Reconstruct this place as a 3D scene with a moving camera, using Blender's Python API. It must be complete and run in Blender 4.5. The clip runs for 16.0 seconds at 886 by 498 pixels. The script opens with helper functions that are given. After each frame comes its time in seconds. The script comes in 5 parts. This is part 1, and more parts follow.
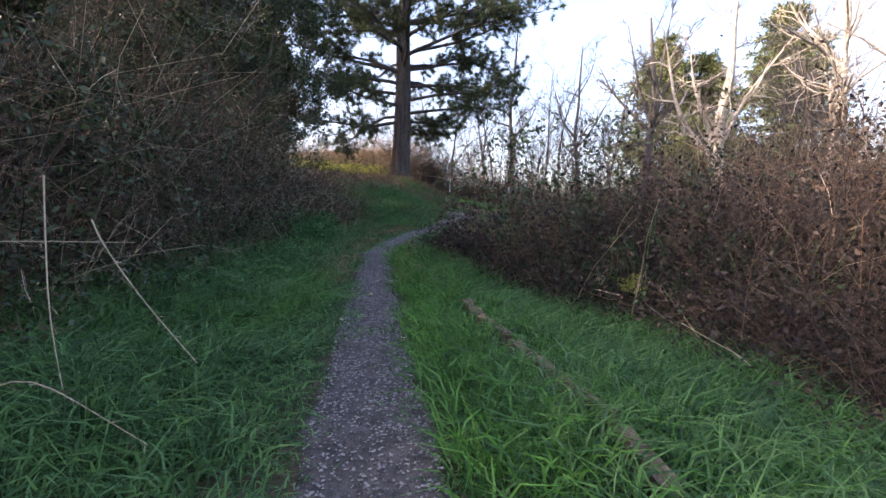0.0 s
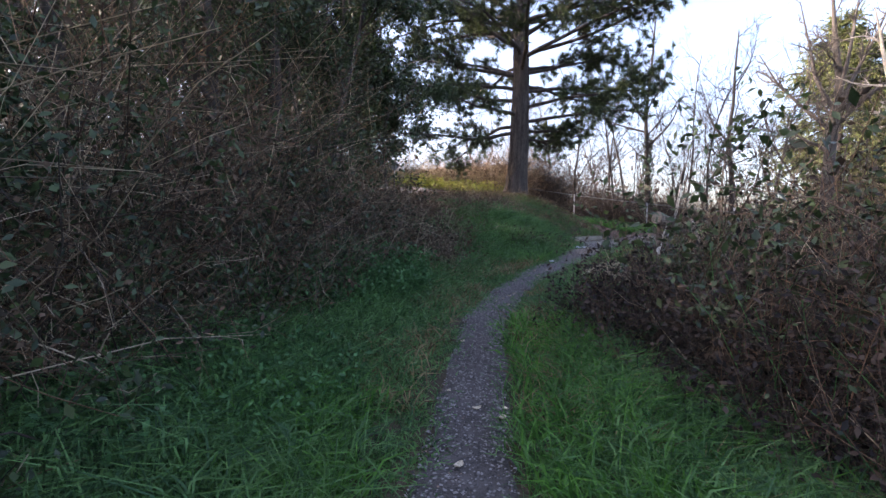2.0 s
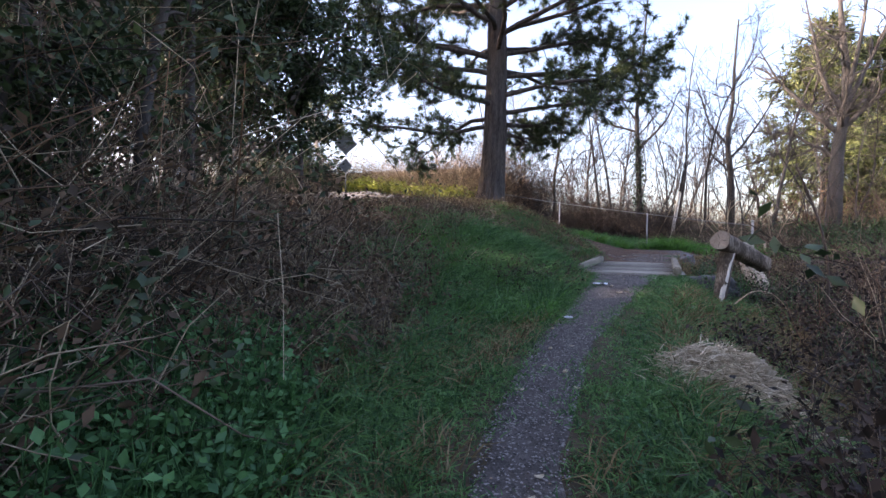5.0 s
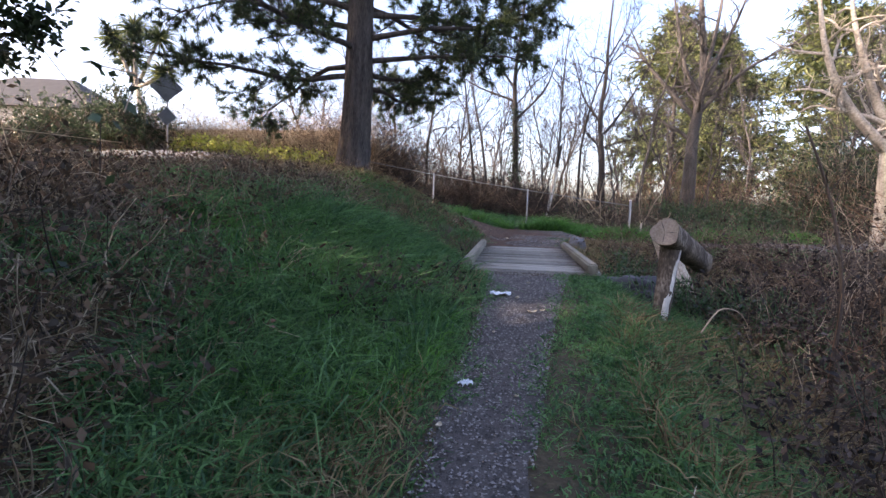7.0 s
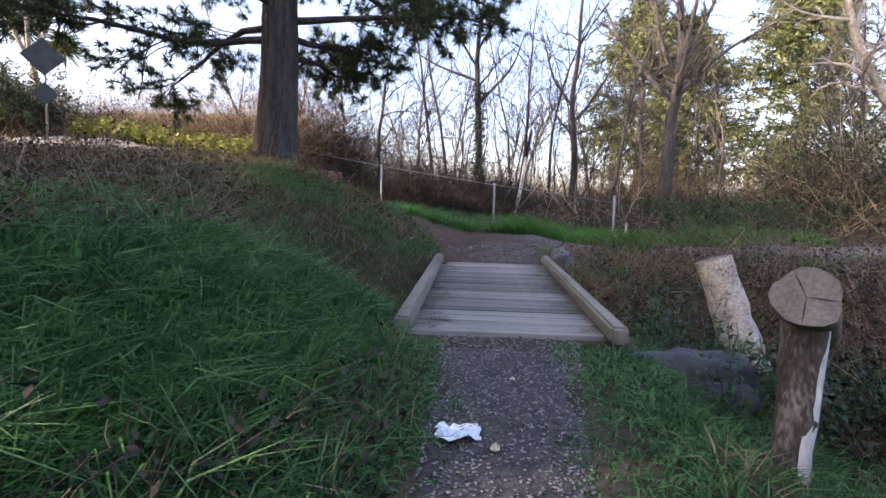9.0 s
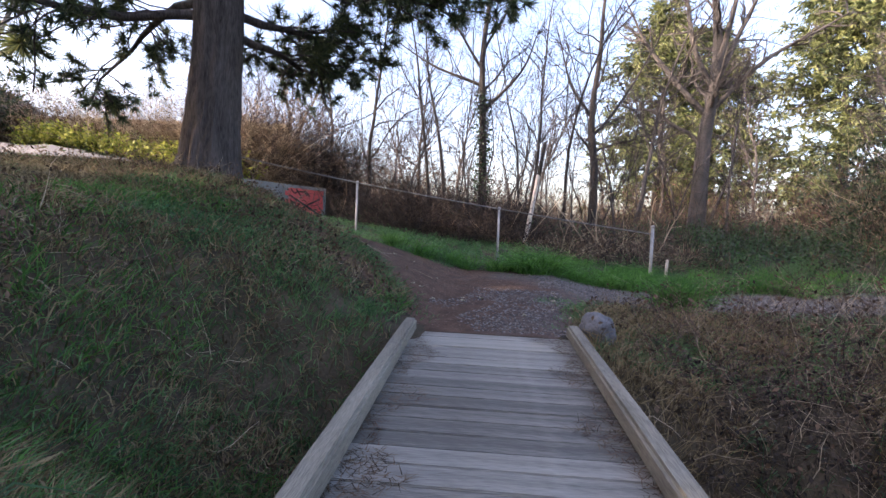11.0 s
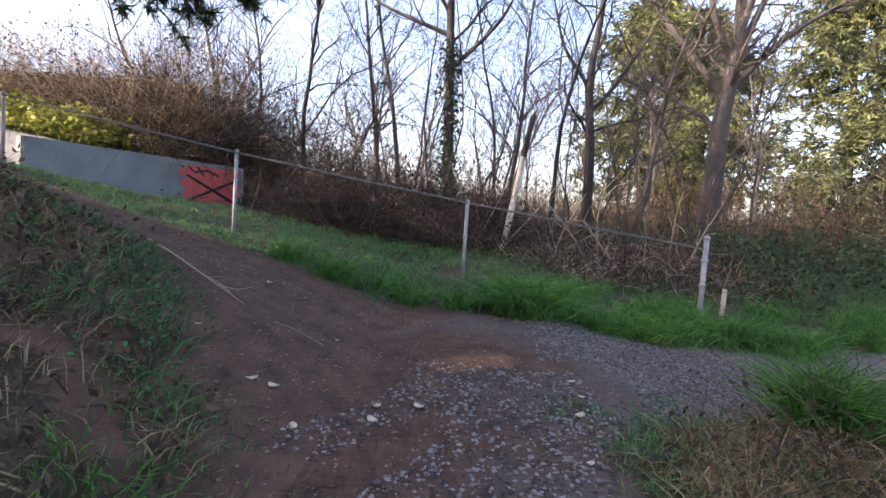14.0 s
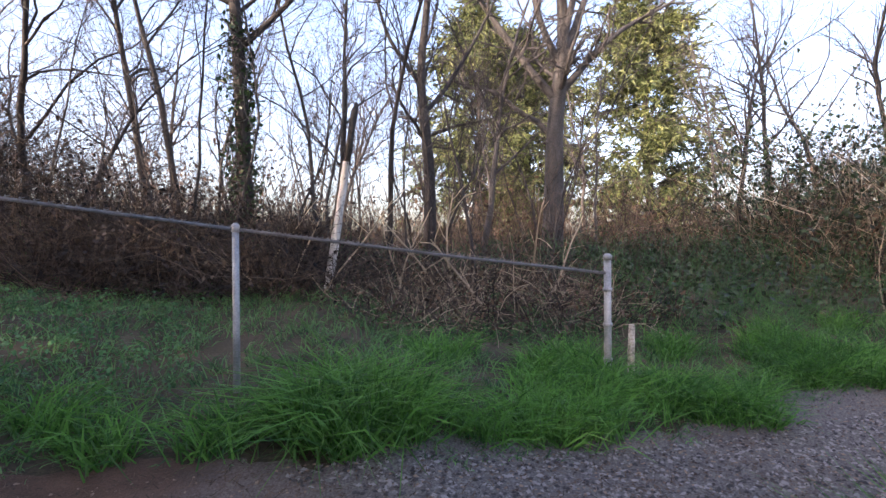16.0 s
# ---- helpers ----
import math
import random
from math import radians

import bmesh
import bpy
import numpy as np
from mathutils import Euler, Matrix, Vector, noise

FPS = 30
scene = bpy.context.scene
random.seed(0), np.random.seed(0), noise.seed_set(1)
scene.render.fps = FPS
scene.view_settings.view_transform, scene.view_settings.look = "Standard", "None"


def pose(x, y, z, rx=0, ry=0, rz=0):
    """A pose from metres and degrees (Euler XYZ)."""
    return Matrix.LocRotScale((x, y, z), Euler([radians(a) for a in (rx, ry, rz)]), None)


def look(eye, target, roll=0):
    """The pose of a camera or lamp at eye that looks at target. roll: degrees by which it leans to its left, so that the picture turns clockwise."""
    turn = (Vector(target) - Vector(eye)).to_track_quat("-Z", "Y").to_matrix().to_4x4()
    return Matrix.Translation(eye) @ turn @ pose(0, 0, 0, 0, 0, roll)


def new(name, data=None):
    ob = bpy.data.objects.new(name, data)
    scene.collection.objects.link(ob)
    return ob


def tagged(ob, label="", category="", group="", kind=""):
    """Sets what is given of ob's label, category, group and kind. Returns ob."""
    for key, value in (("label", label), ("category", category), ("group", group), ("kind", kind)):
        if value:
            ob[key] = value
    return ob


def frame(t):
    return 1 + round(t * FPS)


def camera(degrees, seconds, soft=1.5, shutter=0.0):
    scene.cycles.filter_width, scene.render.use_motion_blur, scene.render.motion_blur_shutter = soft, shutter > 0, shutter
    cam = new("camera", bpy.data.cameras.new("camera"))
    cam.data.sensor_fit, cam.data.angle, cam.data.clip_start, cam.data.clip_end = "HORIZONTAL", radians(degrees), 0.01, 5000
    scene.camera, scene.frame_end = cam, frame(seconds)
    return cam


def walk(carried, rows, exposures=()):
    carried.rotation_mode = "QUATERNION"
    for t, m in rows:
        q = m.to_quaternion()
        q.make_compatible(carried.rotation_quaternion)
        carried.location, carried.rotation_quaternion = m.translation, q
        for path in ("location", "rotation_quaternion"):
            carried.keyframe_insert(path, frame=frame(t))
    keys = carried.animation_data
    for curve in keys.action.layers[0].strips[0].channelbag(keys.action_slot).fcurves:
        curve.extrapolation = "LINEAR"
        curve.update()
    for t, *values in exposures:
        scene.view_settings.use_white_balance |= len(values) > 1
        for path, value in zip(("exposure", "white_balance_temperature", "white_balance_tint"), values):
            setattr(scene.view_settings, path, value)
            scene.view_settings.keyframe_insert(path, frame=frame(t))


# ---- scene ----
cam = camera(84.5, 16.0)
METRES, EYE, TILT, LEAN, TURN = 22.0, 1.15, 0.0, 0.0, 13.5
ROWS = [
    (0.0, 0.0, 0.0, 0.0, 0.04, -2.88, -0.78),
    (0.5, -0.0036, 0.0309, 0.0057, 2.54, -2.28, -2.98),
    (1.0, -0.0052, 0.0611, 0.0107, 8.5, -1.74, -1.34),
    (1.5, -0.0097, 0.0913, 0.0136, 9.72, -2.23, -2.54),
    (2.0, -0.0129, 0.121, 0.0163, 13.46, -1.35, -0.77),
    (2.5, -0.0188, 0.1505, 0.0176, 12.93, -1.81, -3.22),
    (3.0, -0.0245, 0.181, 0.0196, 11.65, -2.58, -1.8),
    (5.5, -0.044, 0.3341, 0.036, 8.07, 0.32, -0.33),
    (6.0, -0.0441, 0.3657, 0.0377, 1.57, 0.18, -1.77),
    (6.5, -0.0422, 0.3985, 0.0388, -3.05, -3.08, -1.52),
    (7.0, -0.0397, 0.4309, 0.0413, -5.46, -3.52, -1.83),
    (7.5, -0.0363, 0.4633, 0.0436, -8.73, 0.32, -0.83),
    (8.0, -0.0306, 0.4927, 0.0483, -8.78, 1.78, 0.99),
    (8.5, -0.0235, 0.5222, 0.0511, -13.59, -3.68, -1.55),
    (9.0, -0.0123, 0.5519, 0.055, -9.74, -4.58, -1.33),
    (11.5, 0.0326, 0.7066, 0.0717, -8.93, -2.19, -2.48),
    (12.0, 0.0402, 0.7359, 0.0761, -12.15, -1.63, -2.77),
    (12.5, 0.0503, 0.7647, 0.0791, -13.33, -0.64, -1.08),
    (13.0, 0.0591, 0.794, 0.0802, -16.47, -1.51, -3.28),
    (13.5, 0.0684, 0.8229, 0.0774, -15.12, -2.03, -2.18),
    (14.0, 0.0746, 0.8508, 0.0762, -12.32, -3.51, -3.94),
    (14.5, 0.082, 0.8811, 0.0772, -11.72, -4.3, -0.71),
    (15.0, 0.0931, 0.9099, 0.0788, -13.89, -1.71, 1.16),
    (15.5, 0.1078, 0.9378, 0.0789, -23.76, -1.19, -0.8),
    (16.0, 0.1272, 0.9616, 0.0813, -30.73, -0.47, 0.39),
]
walk(cam, [(t, pose(0, 0, EYE, TILT, LEAN, TURN) @ pose(METRES * x, METRES * y, METRES * z, 90 + pitch, roll, yaw)) for t, x, y, z, yaw, pitch, roll in ROWS], [(0.0, 2.35, 6480, 27), (16.0, 2.35, 6480, 27)])

# ---- light ----
SUN_AZ, SUN_EL = radians(-113), radians(21)
world = bpy.data.worlds.new("world")
scene.world = world
world.use_nodes = True
wn = world.node_tree.nodes
sky = wn.new("ShaderNodeTexSky")
sky.sky_type, sky.sun_disc = "NISHITA", False
sky.sun_elevation, sky.sun_rotation = SUN_EL, SUN_AZ
sky.air_density, sky.dust_density, sky.ozone_density = 1.0, 4.0, 1.0
world.node_tree.links.new(sky.outputs[0], wn["Background"].inputs[0])
wn["Background"].inputs[1].default_value = 0.15
sun = new("sun", bpy.data.lights.new("sun", "SUN"))
sun.data.energy, sun.data.angle, sun.data.color = 2.4, radians(0.6), (1.0, 0.86, 0.66)
sun.matrix_world = look((0, 0, 0), (-math.sin(SUN_AZ) * math.cos(SUN_EL), -math.cos(SUN_AZ) * math.cos(SUN_EL), -math.sin(SUN_EL)))


# ---- materials ----
def material(name, dark, light, scale=6.0, fine=60.0, rough=0.8, bump=0.3, spec=0.3, third=None, island=0.0, through_light=0.0, stretch=(1, 1, 1), metal=0.0, each=0.0):
    """Two noises, coarse and fine, mix dark and light; island varies piece by piece; through_light lets light pass thin leaves."""
    m = bpy.data.materials.new(name)
    m.use_nodes = True
    n, l = m.node_tree.nodes, m.node_tree.links
    bsdf = n["Principled BSDF"]
    co = n.new("ShaderNodeTexCoord")
    mp = n.new("ShaderNodeMapping")
    mp.inputs["Scale"].default_value = stretch
    l.new(co.outputs["Object"], mp.inputs[0])
    a, b = n.new("ShaderNodeTexNoise"), n.new("ShaderNodeTexNoise")
    for t, s, d in ((a, scale, 4), (b, fine, 3)):
        t.inputs["Scale"].default_value, t.inputs["Detail"].default_value = s, d
        l.new(mp.outputs[0], t.inputs["Vector"])
    add = n.new("ShaderNodeMath")
    add.operation = "MULTIPLY_ADD"
    l.new(b.outputs[0], add.inputs[0])
    add.inputs[1].default_value = 0.5
    half = n.new("ShaderNodeMath")
    half.operation = "MULTIPLY"
    half.inputs[1].default_value = 0.5
    l.new(a.outputs[0], half.inputs[0])
    l.new(half.outputs[0], add.inputs[2])
    value = add.outputs[0]
    if island:
        geo = n.new("ShaderNodeNewGeometry")
        mix = n.new("ShaderNodeMath")
        mix.operation = "MULTIPLY_ADD"
        mix.inputs[1].default_value = island
        l.new(geo.outputs["Random Per Island"], mix.inputs[0])
        off = n.new("ShaderNodeMath")
        off.operation = "SUBTRACT"
        off.inputs[1].default_value = island / 2
        l.new(value, off.inputs[0])
        l.new(off.outputs[0], mix.inputs[2])
        value = mix.outputs[0]
    if each:
        info = n.new("ShaderNodeObjectInfo")
        vary = n.new("ShaderNodeMath")
        vary.operation = "MULTIPLY_ADD"
        vary.inputs[1].default_value = each
        l.new(info.outputs["Random"], vary.inputs[0])
        l.new(value, vary.inputs[2])
        shift = n.new("ShaderNodeMath")
        shift.operation = "SUBTRACT"
        shift.inputs[1].default_value = each / 2
        l.new(vary.outputs[0], shift.inputs[0])
        value = shift.outputs[0]
    ramp = n.new("ShaderNodeValToRGB")
    e = ramp.color_ramp.elements
    e[0].position, e[0].color = 0.3, (*dark, 1)
    e[1].position, e[1].color = 0.7, (*light, 1)
    if third:
        x = e.new(0.5)
        x.color = (*third, 1)
    l.new(value, ramp.inputs[0])
    l.new(ramp.outputs[0], bsdf.inputs["Base Color"])
    bsdf.inputs["Roughness"].default_value = rough
    bsdf.inputs["Specular IOR Level"].default_value = spec
    bsdf.inputs["Metallic"].default_value = metal
    if bump:
        bp = n.new("ShaderNodeBump")
        bp.inputs["Strength"].default_value = bump
        bp.inputs["Distance"].default_value = 0.02
        l.new(add.outputs[0], bp.inputs["Height"])
        l.new(bp.outputs[0], bsdf.inputs["Normal"])
    if through_light:
        tr = n.new("ShaderNodeBsdfTranslucent")
        l.new(ramp.outputs[0], tr.inputs[0])
        ms = n.new("ShaderNodeMixShader")
        ms.inputs[0].default_value = through_light
        l.new(bsdf.outputs[0], ms.inputs[1])
        l.new(tr.outputs[0], ms.inputs[2])
        l.new(ms.outputs[0], n["Material Output"].inputs[0])
    return m


M = {}
M["soil"] = material("soil", (0.03, 0.025, 0.018), (0.12, 0.092, 0.062), 2.5, 40, 0.95, 0.8, third=(0.06, 0.048, 0.028))
M["gravel"] = material("gravel", (0.035, 0.031, 0.029), (0.14, 0.126, 0.118), 9, 130, 0.9, 0.9)
M["pebble"] = material("pebble", (0.05, 0.046, 0.045), (0.25, 0.235, 0.225), 4, 90, 0.8, 0.2, island=0.9)
M["chip"] = material("chip", (0.06, 0.04, 0.03), (0.25, 0.18, 0.13), 4, 60, 0.8, 0.2, island=0.8)
M["grass"] = material("grass", (0.038, 0.105, 0.042), (0.14, 0.29, 0.095), 0.6, 8, 0.5, 0, 0.35, island=0.7, through_light=0.4)
M["grass_lush"] = material("grass_lush", (0.034, 0.12, 0.022), (0.13, 0.33, 0.062), 0.8, 8, 0.45, 0, 0.4, island=0.5, through_light=0.45)
M["grass_dry"] = material("grass_dry", (0.1, 0.075, 0.04), (0.34, 0.27, 0.15), 1, 20, 0.8, 0, 0.2, island=0.6, through_light=0.25)
M["weed"] = material("weed", (0.035, 0.11, 0.04), (0.1, 0.25, 0.085), 2, 30, 0.5, 0, 0.4, island=0.5, through_light=0.35)
M["leaf_dark"] = material("leaf_dark", (0.014, 0.03, 0.011), (0.056, 0.09, 0.034), 1, 30, 0.45, 0, 0.45, island=0.7, through_light=0.25)
M["leaf_yellow"] = material("leaf_yellow", (0.16, 0.2, 0.03), (0.42, 0.44, 0.1), 3, 30, 0.5, 0.1, island=0.5, through_light=0.4)
M["leaf_brown"] = material("leaf_brown", (0.04, 0.03, 0.02), (0.15, 0.1, 0.064), 1, 30, 0.8, 0, island=0.7, through_light=0.2)
M["leaf_dead"] = material("leaf_dead", (0.013, 0.011, 0.01), (0.065, 0.047, 0.037), 1, 30, 0.75, 0, island=0.8, through_light=0.1)
M["ivy"] = material("ivy", (0.012, 0.035, 0.01), (0.04, 0.08, 0.025), 3, 30, 0.3, 0, 0.5, island=0.6, through_light=0.2)
M["stem_brown"] = material("stem_brown", (0.032, 0.024, 0.019), (0.15, 0.112, 0.082), 2, 40, 0.8, 0, island=0.7)
M["stem_dark"] = material("stem_dark", (0.02, 0.016, 0.014), (0.095, 0.074, 0.06), 2, 40, 0.8, 0, island=0.7)
M["stem_pale"] = material("stem_pale", (0.17, 0.13, 0.085), (0.46, 0.38, 0.27), 2, 40, 0.8, 0, island=0.7)
M["stem_russet"] = material("stem_russet", (0.055, 0.032, 0.022), (0.21, 0.13, 0.08), 2, 40, 0.8, 0, island=0.7)
M["bark_dark"] = material("bark_dark", (0.022, 0.02, 0.019), (0.095, 0.085, 0.078), 4, 40, 0.9, 0.7, stretch=(1, 1, 0.3))
M["bark_grey"] = material("bark_grey", (0.038, 0.034, 0.031), (0.14, 0.126, 0.114), 3, 40, 0.85, 0.5, stretch=(1, 1, 0.5))
M["bark_pale"] = material("bark_pale", (0.13, 0.115, 0.09), (0.56, 0.51, 0.43), 2.5, 20, 0.8, 0.3)
M["bark_white"] = material("bark_white", (0.3, 0.28, 0.25), (0.8, 0.78, 0.72), 5, 30, 0.8, 0.3, stretch=(1, 1, 0.3))
M["bark_pine"] = material("bark_pine", (0.016, 0.014, 0.013), (0.13, 0.113, 0.104), 8, 45, 0.95, 1.0, stretch=(1, 1, 0.16))
M["pine_needle"] = material("pine_needle", (0.02, 0.04, 0.018), (0.1, 0.13, 0.045), 0.8, 10, 0.5, 0, 0.4, island=0.6, through_light=0.25)
M["conifer"] = material("conifer", (0.04, 0.062, 0.024), (0.2, 0.225, 0.085), 0.5, 6, 0.55, 0, 0.3, island=0.6, through_light=0.3)
M["timber"] = material("timber", (0.11, 0.107, 0.095), (0.33, 0.318, 0.28), 3, 50, 0.85, 0.5, stretch=(0.25, 3, 3), each=0.35)
M["timber_rail"] = material("timber_rail", (0.1, 0.092, 0.072), (0.34, 0.315, 0.25), 3, 50, 0.85, 0.6, stretch=(3, 0.25, 3))
M["log_bark"] = material("log_bark", (0.024, 0.018, 0.015), (0.34, 0.29, 0.235), 9, 55, 0.85, 0.9, stretch=(1, 1, 0.35), third=(0.085, 0.066, 0.05))
M["log_bare"] = material("log_bare", (0.07, 0.05, 0.038), (0.7, 0.65, 0.56), 9, 45, 0.8, 0.9, third=(0.46, 0.4, 0.32))
M["cut_wood"] = material("cut_wood", (0.13, 0.105, 0.085), (0.33, 0.29, 0.24), 6, 60, 0.85, 0.3)
M["steel"] = material("steel", (0.2, 0.205, 0.21), (0.46, 0.47, 0.48), 9, 90, 0.55, 0.2, 0.5, metal=0.4)
M["steel_dull"] = material("steel_dull", (0.08, 0.082, 0.085), (0.22, 0.224, 0.23), 9, 90, 0.6, 0.1, 0.4, metal=0.3)
M["concrete"] = material("concrete", (0.22, 0.24, 0.24), (0.42, 0.45, 0.45), 2, 50, 0.9, 0.3)
M["red_paint"] = material("red_paint", (0.88, 0.13, 0.13), (0.95, 0.24, 0.22), 4, 50, 0.6, 0.1)
M["black_paint"] = material("black_paint", (0.02, 0.02, 0.022), (0.05, 0.05, 0.05), 6, 50, 0.6, 0.1)
M["asphalt"] = material("asphalt", (0.16, 0.155, 0.15), (0.3, 0.29, 0.28), 2, 90, 0.85, 0.4)
M["sign_back"] = material("sign_back", (0.1, 0.11, 0.115), (0.22, 0.23, 0.235), 3, 40, 0.5, 0.1, metal=0.5)
M["fence_wood"] = material("fence_wood", (0.17, 0.13, 0.09), (0.4, 0.32, 0.22), 2, 40, 0.85, 0.4, stretch=(3, 3, 0.3), each=0.35)
M["roof"] = material("roof", (0.025, 0.025, 0.026), (0.06, 0.06, 0.06), 2, 30, 0.9, 0.5)
M["house_wall"] = material("house_wall", (0.5, 0.49, 0.46), (0.7, 0.69, 0.66), 2, 40, 0.8, 0.2)
M["glass"] = material("glass", (0.02, 0.025, 0.03), (0.04, 0.045, 0.05), 2, 10, 0.05, 0, 0.6)
M["paper"] = material("paper", (0.5, 0.56, 0.62), (0.8, 0.84, 0.88), 14, 60, 0.7, 0.3)
M["rock_dark"] = material("rock_dark", (0.02, 0.022, 0.026), (0.085, 0.088, 0.098), 4, 40, 0.55, 0.6)
M["rock"] = material("rock", (0.05, 0.052, 0.058), (0.2, 0.2, 0.21), 5, 50, 0.7, 0.6)
M["straw"] = material("straw", (0.22, 0.18, 0.12), (0.66, 0.58, 0.44), 4, 60, 0.9, 0.3, island=0.5)
M["timber_edge"] = material("timber_edge", (0.05, 0.035, 0.025), (0.22, 0.16, 0.11), 6, 60, 0.9, 0.6)


def worn_material():
    """Needle litter and gravel on one sheet, in patches, with more gravel to the east."""
    m = material("worn", (0.038, 0.024, 0.018), (0.19, 0.112, 0.076), 5, 120, 0.95, 1.0)
    n, l = m.node_tree.nodes, m.node_tree.links
    old = n["Principled BSDF"].inputs["Base Color"].links[0].from_socket
    co = next(x for x in n if x.type == "TEX_COORD")
    sep = n.new("ShaderNodeSeparateXYZ")
    l.new(co.outputs["Object"], sep.inputs[0])
    east = n.new("ShaderNodeMapRange")
    east.inputs["From Min"].default_value, east.inputs["From Max"].default_value = -4.5, 1.5
    l.new(sep.outputs[0], east.inputs["Value"])
    patch = n.new("ShaderNodeTexNoise")
    patch.inputs["Scale"].default_value, patch.inputs["Detail"].default_value = 0.9, 5
    l.new(co.outputs["Object"], patch.inputs["Vector"])
    add = n.new("ShaderNodeMath")
    l.new(east.outputs[0], add.inputs[0])
    l.new(patch.outputs[0], add.inputs[1])
    cut = n.new("ShaderNodeMapRange")
    cut.inputs["From Min"].default_value, cut.inputs["From Max"].default_value = 0.75, 1.1
    l.new(add.outputs[0], cut.inputs["Value"])
    vor = n.new("ShaderNodeTexVoronoi")
    vor.inputs["Scale"].default_value = 110
    l.new(co.outputs["Object"], vor.inputs["Vector"])
    ramp = n.new("ShaderNodeValToRGB")
    ramp.color_ramp.elements[0].color, ramp.color_ramp.elements[1].color = (0.06, 0.052, 0.048, 1), (0.2, 0.185, 0.17, 1)
    l.new(vor.outputs["Color"], ramp.inputs[0])
    mix = n.new("ShaderNodeMix")
    mix.data_type = "RGBA"
    l.new(cut.outputs[0], mix.inputs[0])
    l.new(old, mix.inputs[6])
    l.new(ramp.outputs[0], mix.inputs[7])
    l.new(mix.outputs[2], n["Principled BSDF"].inputs["Base Color"])
    return m


M["worn"] = worn_material()


# ---- mesh helpers ----
def mesh_np(name, V, F, mat, smooth=False):
    """One mesh from numpy arrays: vertices (n, 3) and faces (m, 3 or 4)."""
    me = bpy.data.meshes.new(name)
    V, F = np.asarray(V, np.float32).reshape(-1, 3), np.asarray(F, np.int32)
    me.vertices.add(len(V))
    me.vertices.foreach_set("co", V.ravel())
    me.loops.add(F.size)
    me.loops.foreach_set("vertex_index", F.ravel())
    me.polygons.add(len(F))
    me.polygons.foreach_set("loop_start", np.arange(len(F), dtype=np.int32) * F.shape[1])
    if smooth:
        me.polygons.foreach_set("use_smooth", np.ones(len(F), bool))
    me.update(calc_edges=True)
    me.validate()
    me.materials.append(mat)
    return me


STUFF = ("twig_crown", "foliage", "crown", "stem_tangle", "bough_frame", "ivy", "wire_lacing")


def np_part(name, VF, mat, parent=None, label="", smooth=False):
    ob = new(name, mesh_np(name, VF[0], VF[1], mat, smooth))
    ob.parent = parent
    if label:
        ob["label"] = label
    if name in STUFF:
        ob["kind"] = "stuff"
    return ob


def part(name, bm, mat, parent=None, label=""):
    me = bpy.data.meshes.new(name)
    bm.to_mesh(me)
    bm.free()
    me.materials.append(mat)
    ob = new(name, me)
    ob.parent = parent
    if label:
        ob["label"] = label
    return ob


def join(*pieces):
    vs, fs, k = [], [], 0
    for v, f in pieces:
        vs.append(v)
        fs.append(f + k)
        k += len(v)
    return np.concatenate(vs), np.concatenate(fs)


def unit(a):
    return a / np.maximum(np.linalg.norm(a, axis=-1, keepdims=True), 1e-9)


def tubes(P, R, sides=3):
    """Round tubes along polylines P (n, k, 3) with radii R (n, k)."""
    n, k, _ = P.shape
    T = np.gradient(P, axis=1)
    T = unit(T)
    ref = np.where(np.abs(T[:, :1, 2:3]) > 0.9, np.array([1.0, 0, 0]), np.array([0, 0, 1.0]))
    A = unit(np.cross(T, ref))
    B = np.cross(T, A)
    ang = np.arange(sides) * 2 * np.pi / sides
    V = P[:, :, None] + R[:, :, None, None] * (A[:, :, None] * np.cos(ang)[:, None] + B[:, :, None] * np.sin(ang)[:, None])
    idx = np.arange(n * k * sides).reshape(n, k, sides)
    a, b = idx[:, :-1], idx[:, 1:]
    F = np.stack([a, np.roll(a, -1, 2), np.roll(b, -1, 2), b], -1).reshape(-1, 4)
    return V.reshape(-1, 3), F


def blades(base, way, length, width, rng, droop=0.5):
    """Grass-like blades: base (n, 3), way (n, 3), length (n), width (n)."""
    n = len(base)
    side = unit(np.cross(way, rng.normal(size=(n, 3))))
    down = np.array([0, 0, -1.0])
    mid = base + way * (length * 0.55)[:, None]
    tip = base + way * length[:, None] + down * (droop * length * rng.uniform(0.1, 0.8, n))[:, None]
    flat = unit(way * [1, 1, 0.001])
    tip += flat * (droop * length * 0.5)[:, None]
    w = width[:, None] / 2
    V = np.stack([base - side * w, base + side * w, mid - side * w * 0.8, mid + side * w * 0.8, tip], 1)
    k = np.arange(n)[:, None, None] * 5
    F = (np.array([[0, 1, 3], [0, 3, 2], [2, 3, 4]])[None] + k).reshape(-1, 3)
    return V.reshape(-1, 3), F


def leaves(at, size, rng, up=0.6, long=1.6):
    """Folded diamond leaves at the points at, of size (n)."""
    n = len(at)
    nrm = unit(rng.normal(size=(n, 3)) + [0, 0, up])
    d = unit(np.cross(nrm, rng.normal(size=(n, 3))))
    s = np.cross(nrm, d)
    L = size[:, None]
    V = np.stack([at, at + d * L * 0.5 * long + s * L * 0.4 + nrm * L * 0.12, at + d * L * long, at + d * L * 0.5 * long - s * L * 0.4 + nrm * L * 0.12], 1)
    k = np.arange(n)[:, None, None] * 4
    F = (np.array([[0, 1, 2], [0, 2, 3]])[None] + k).reshape(-1, 3)
    return V.reshape(-1, 3), F


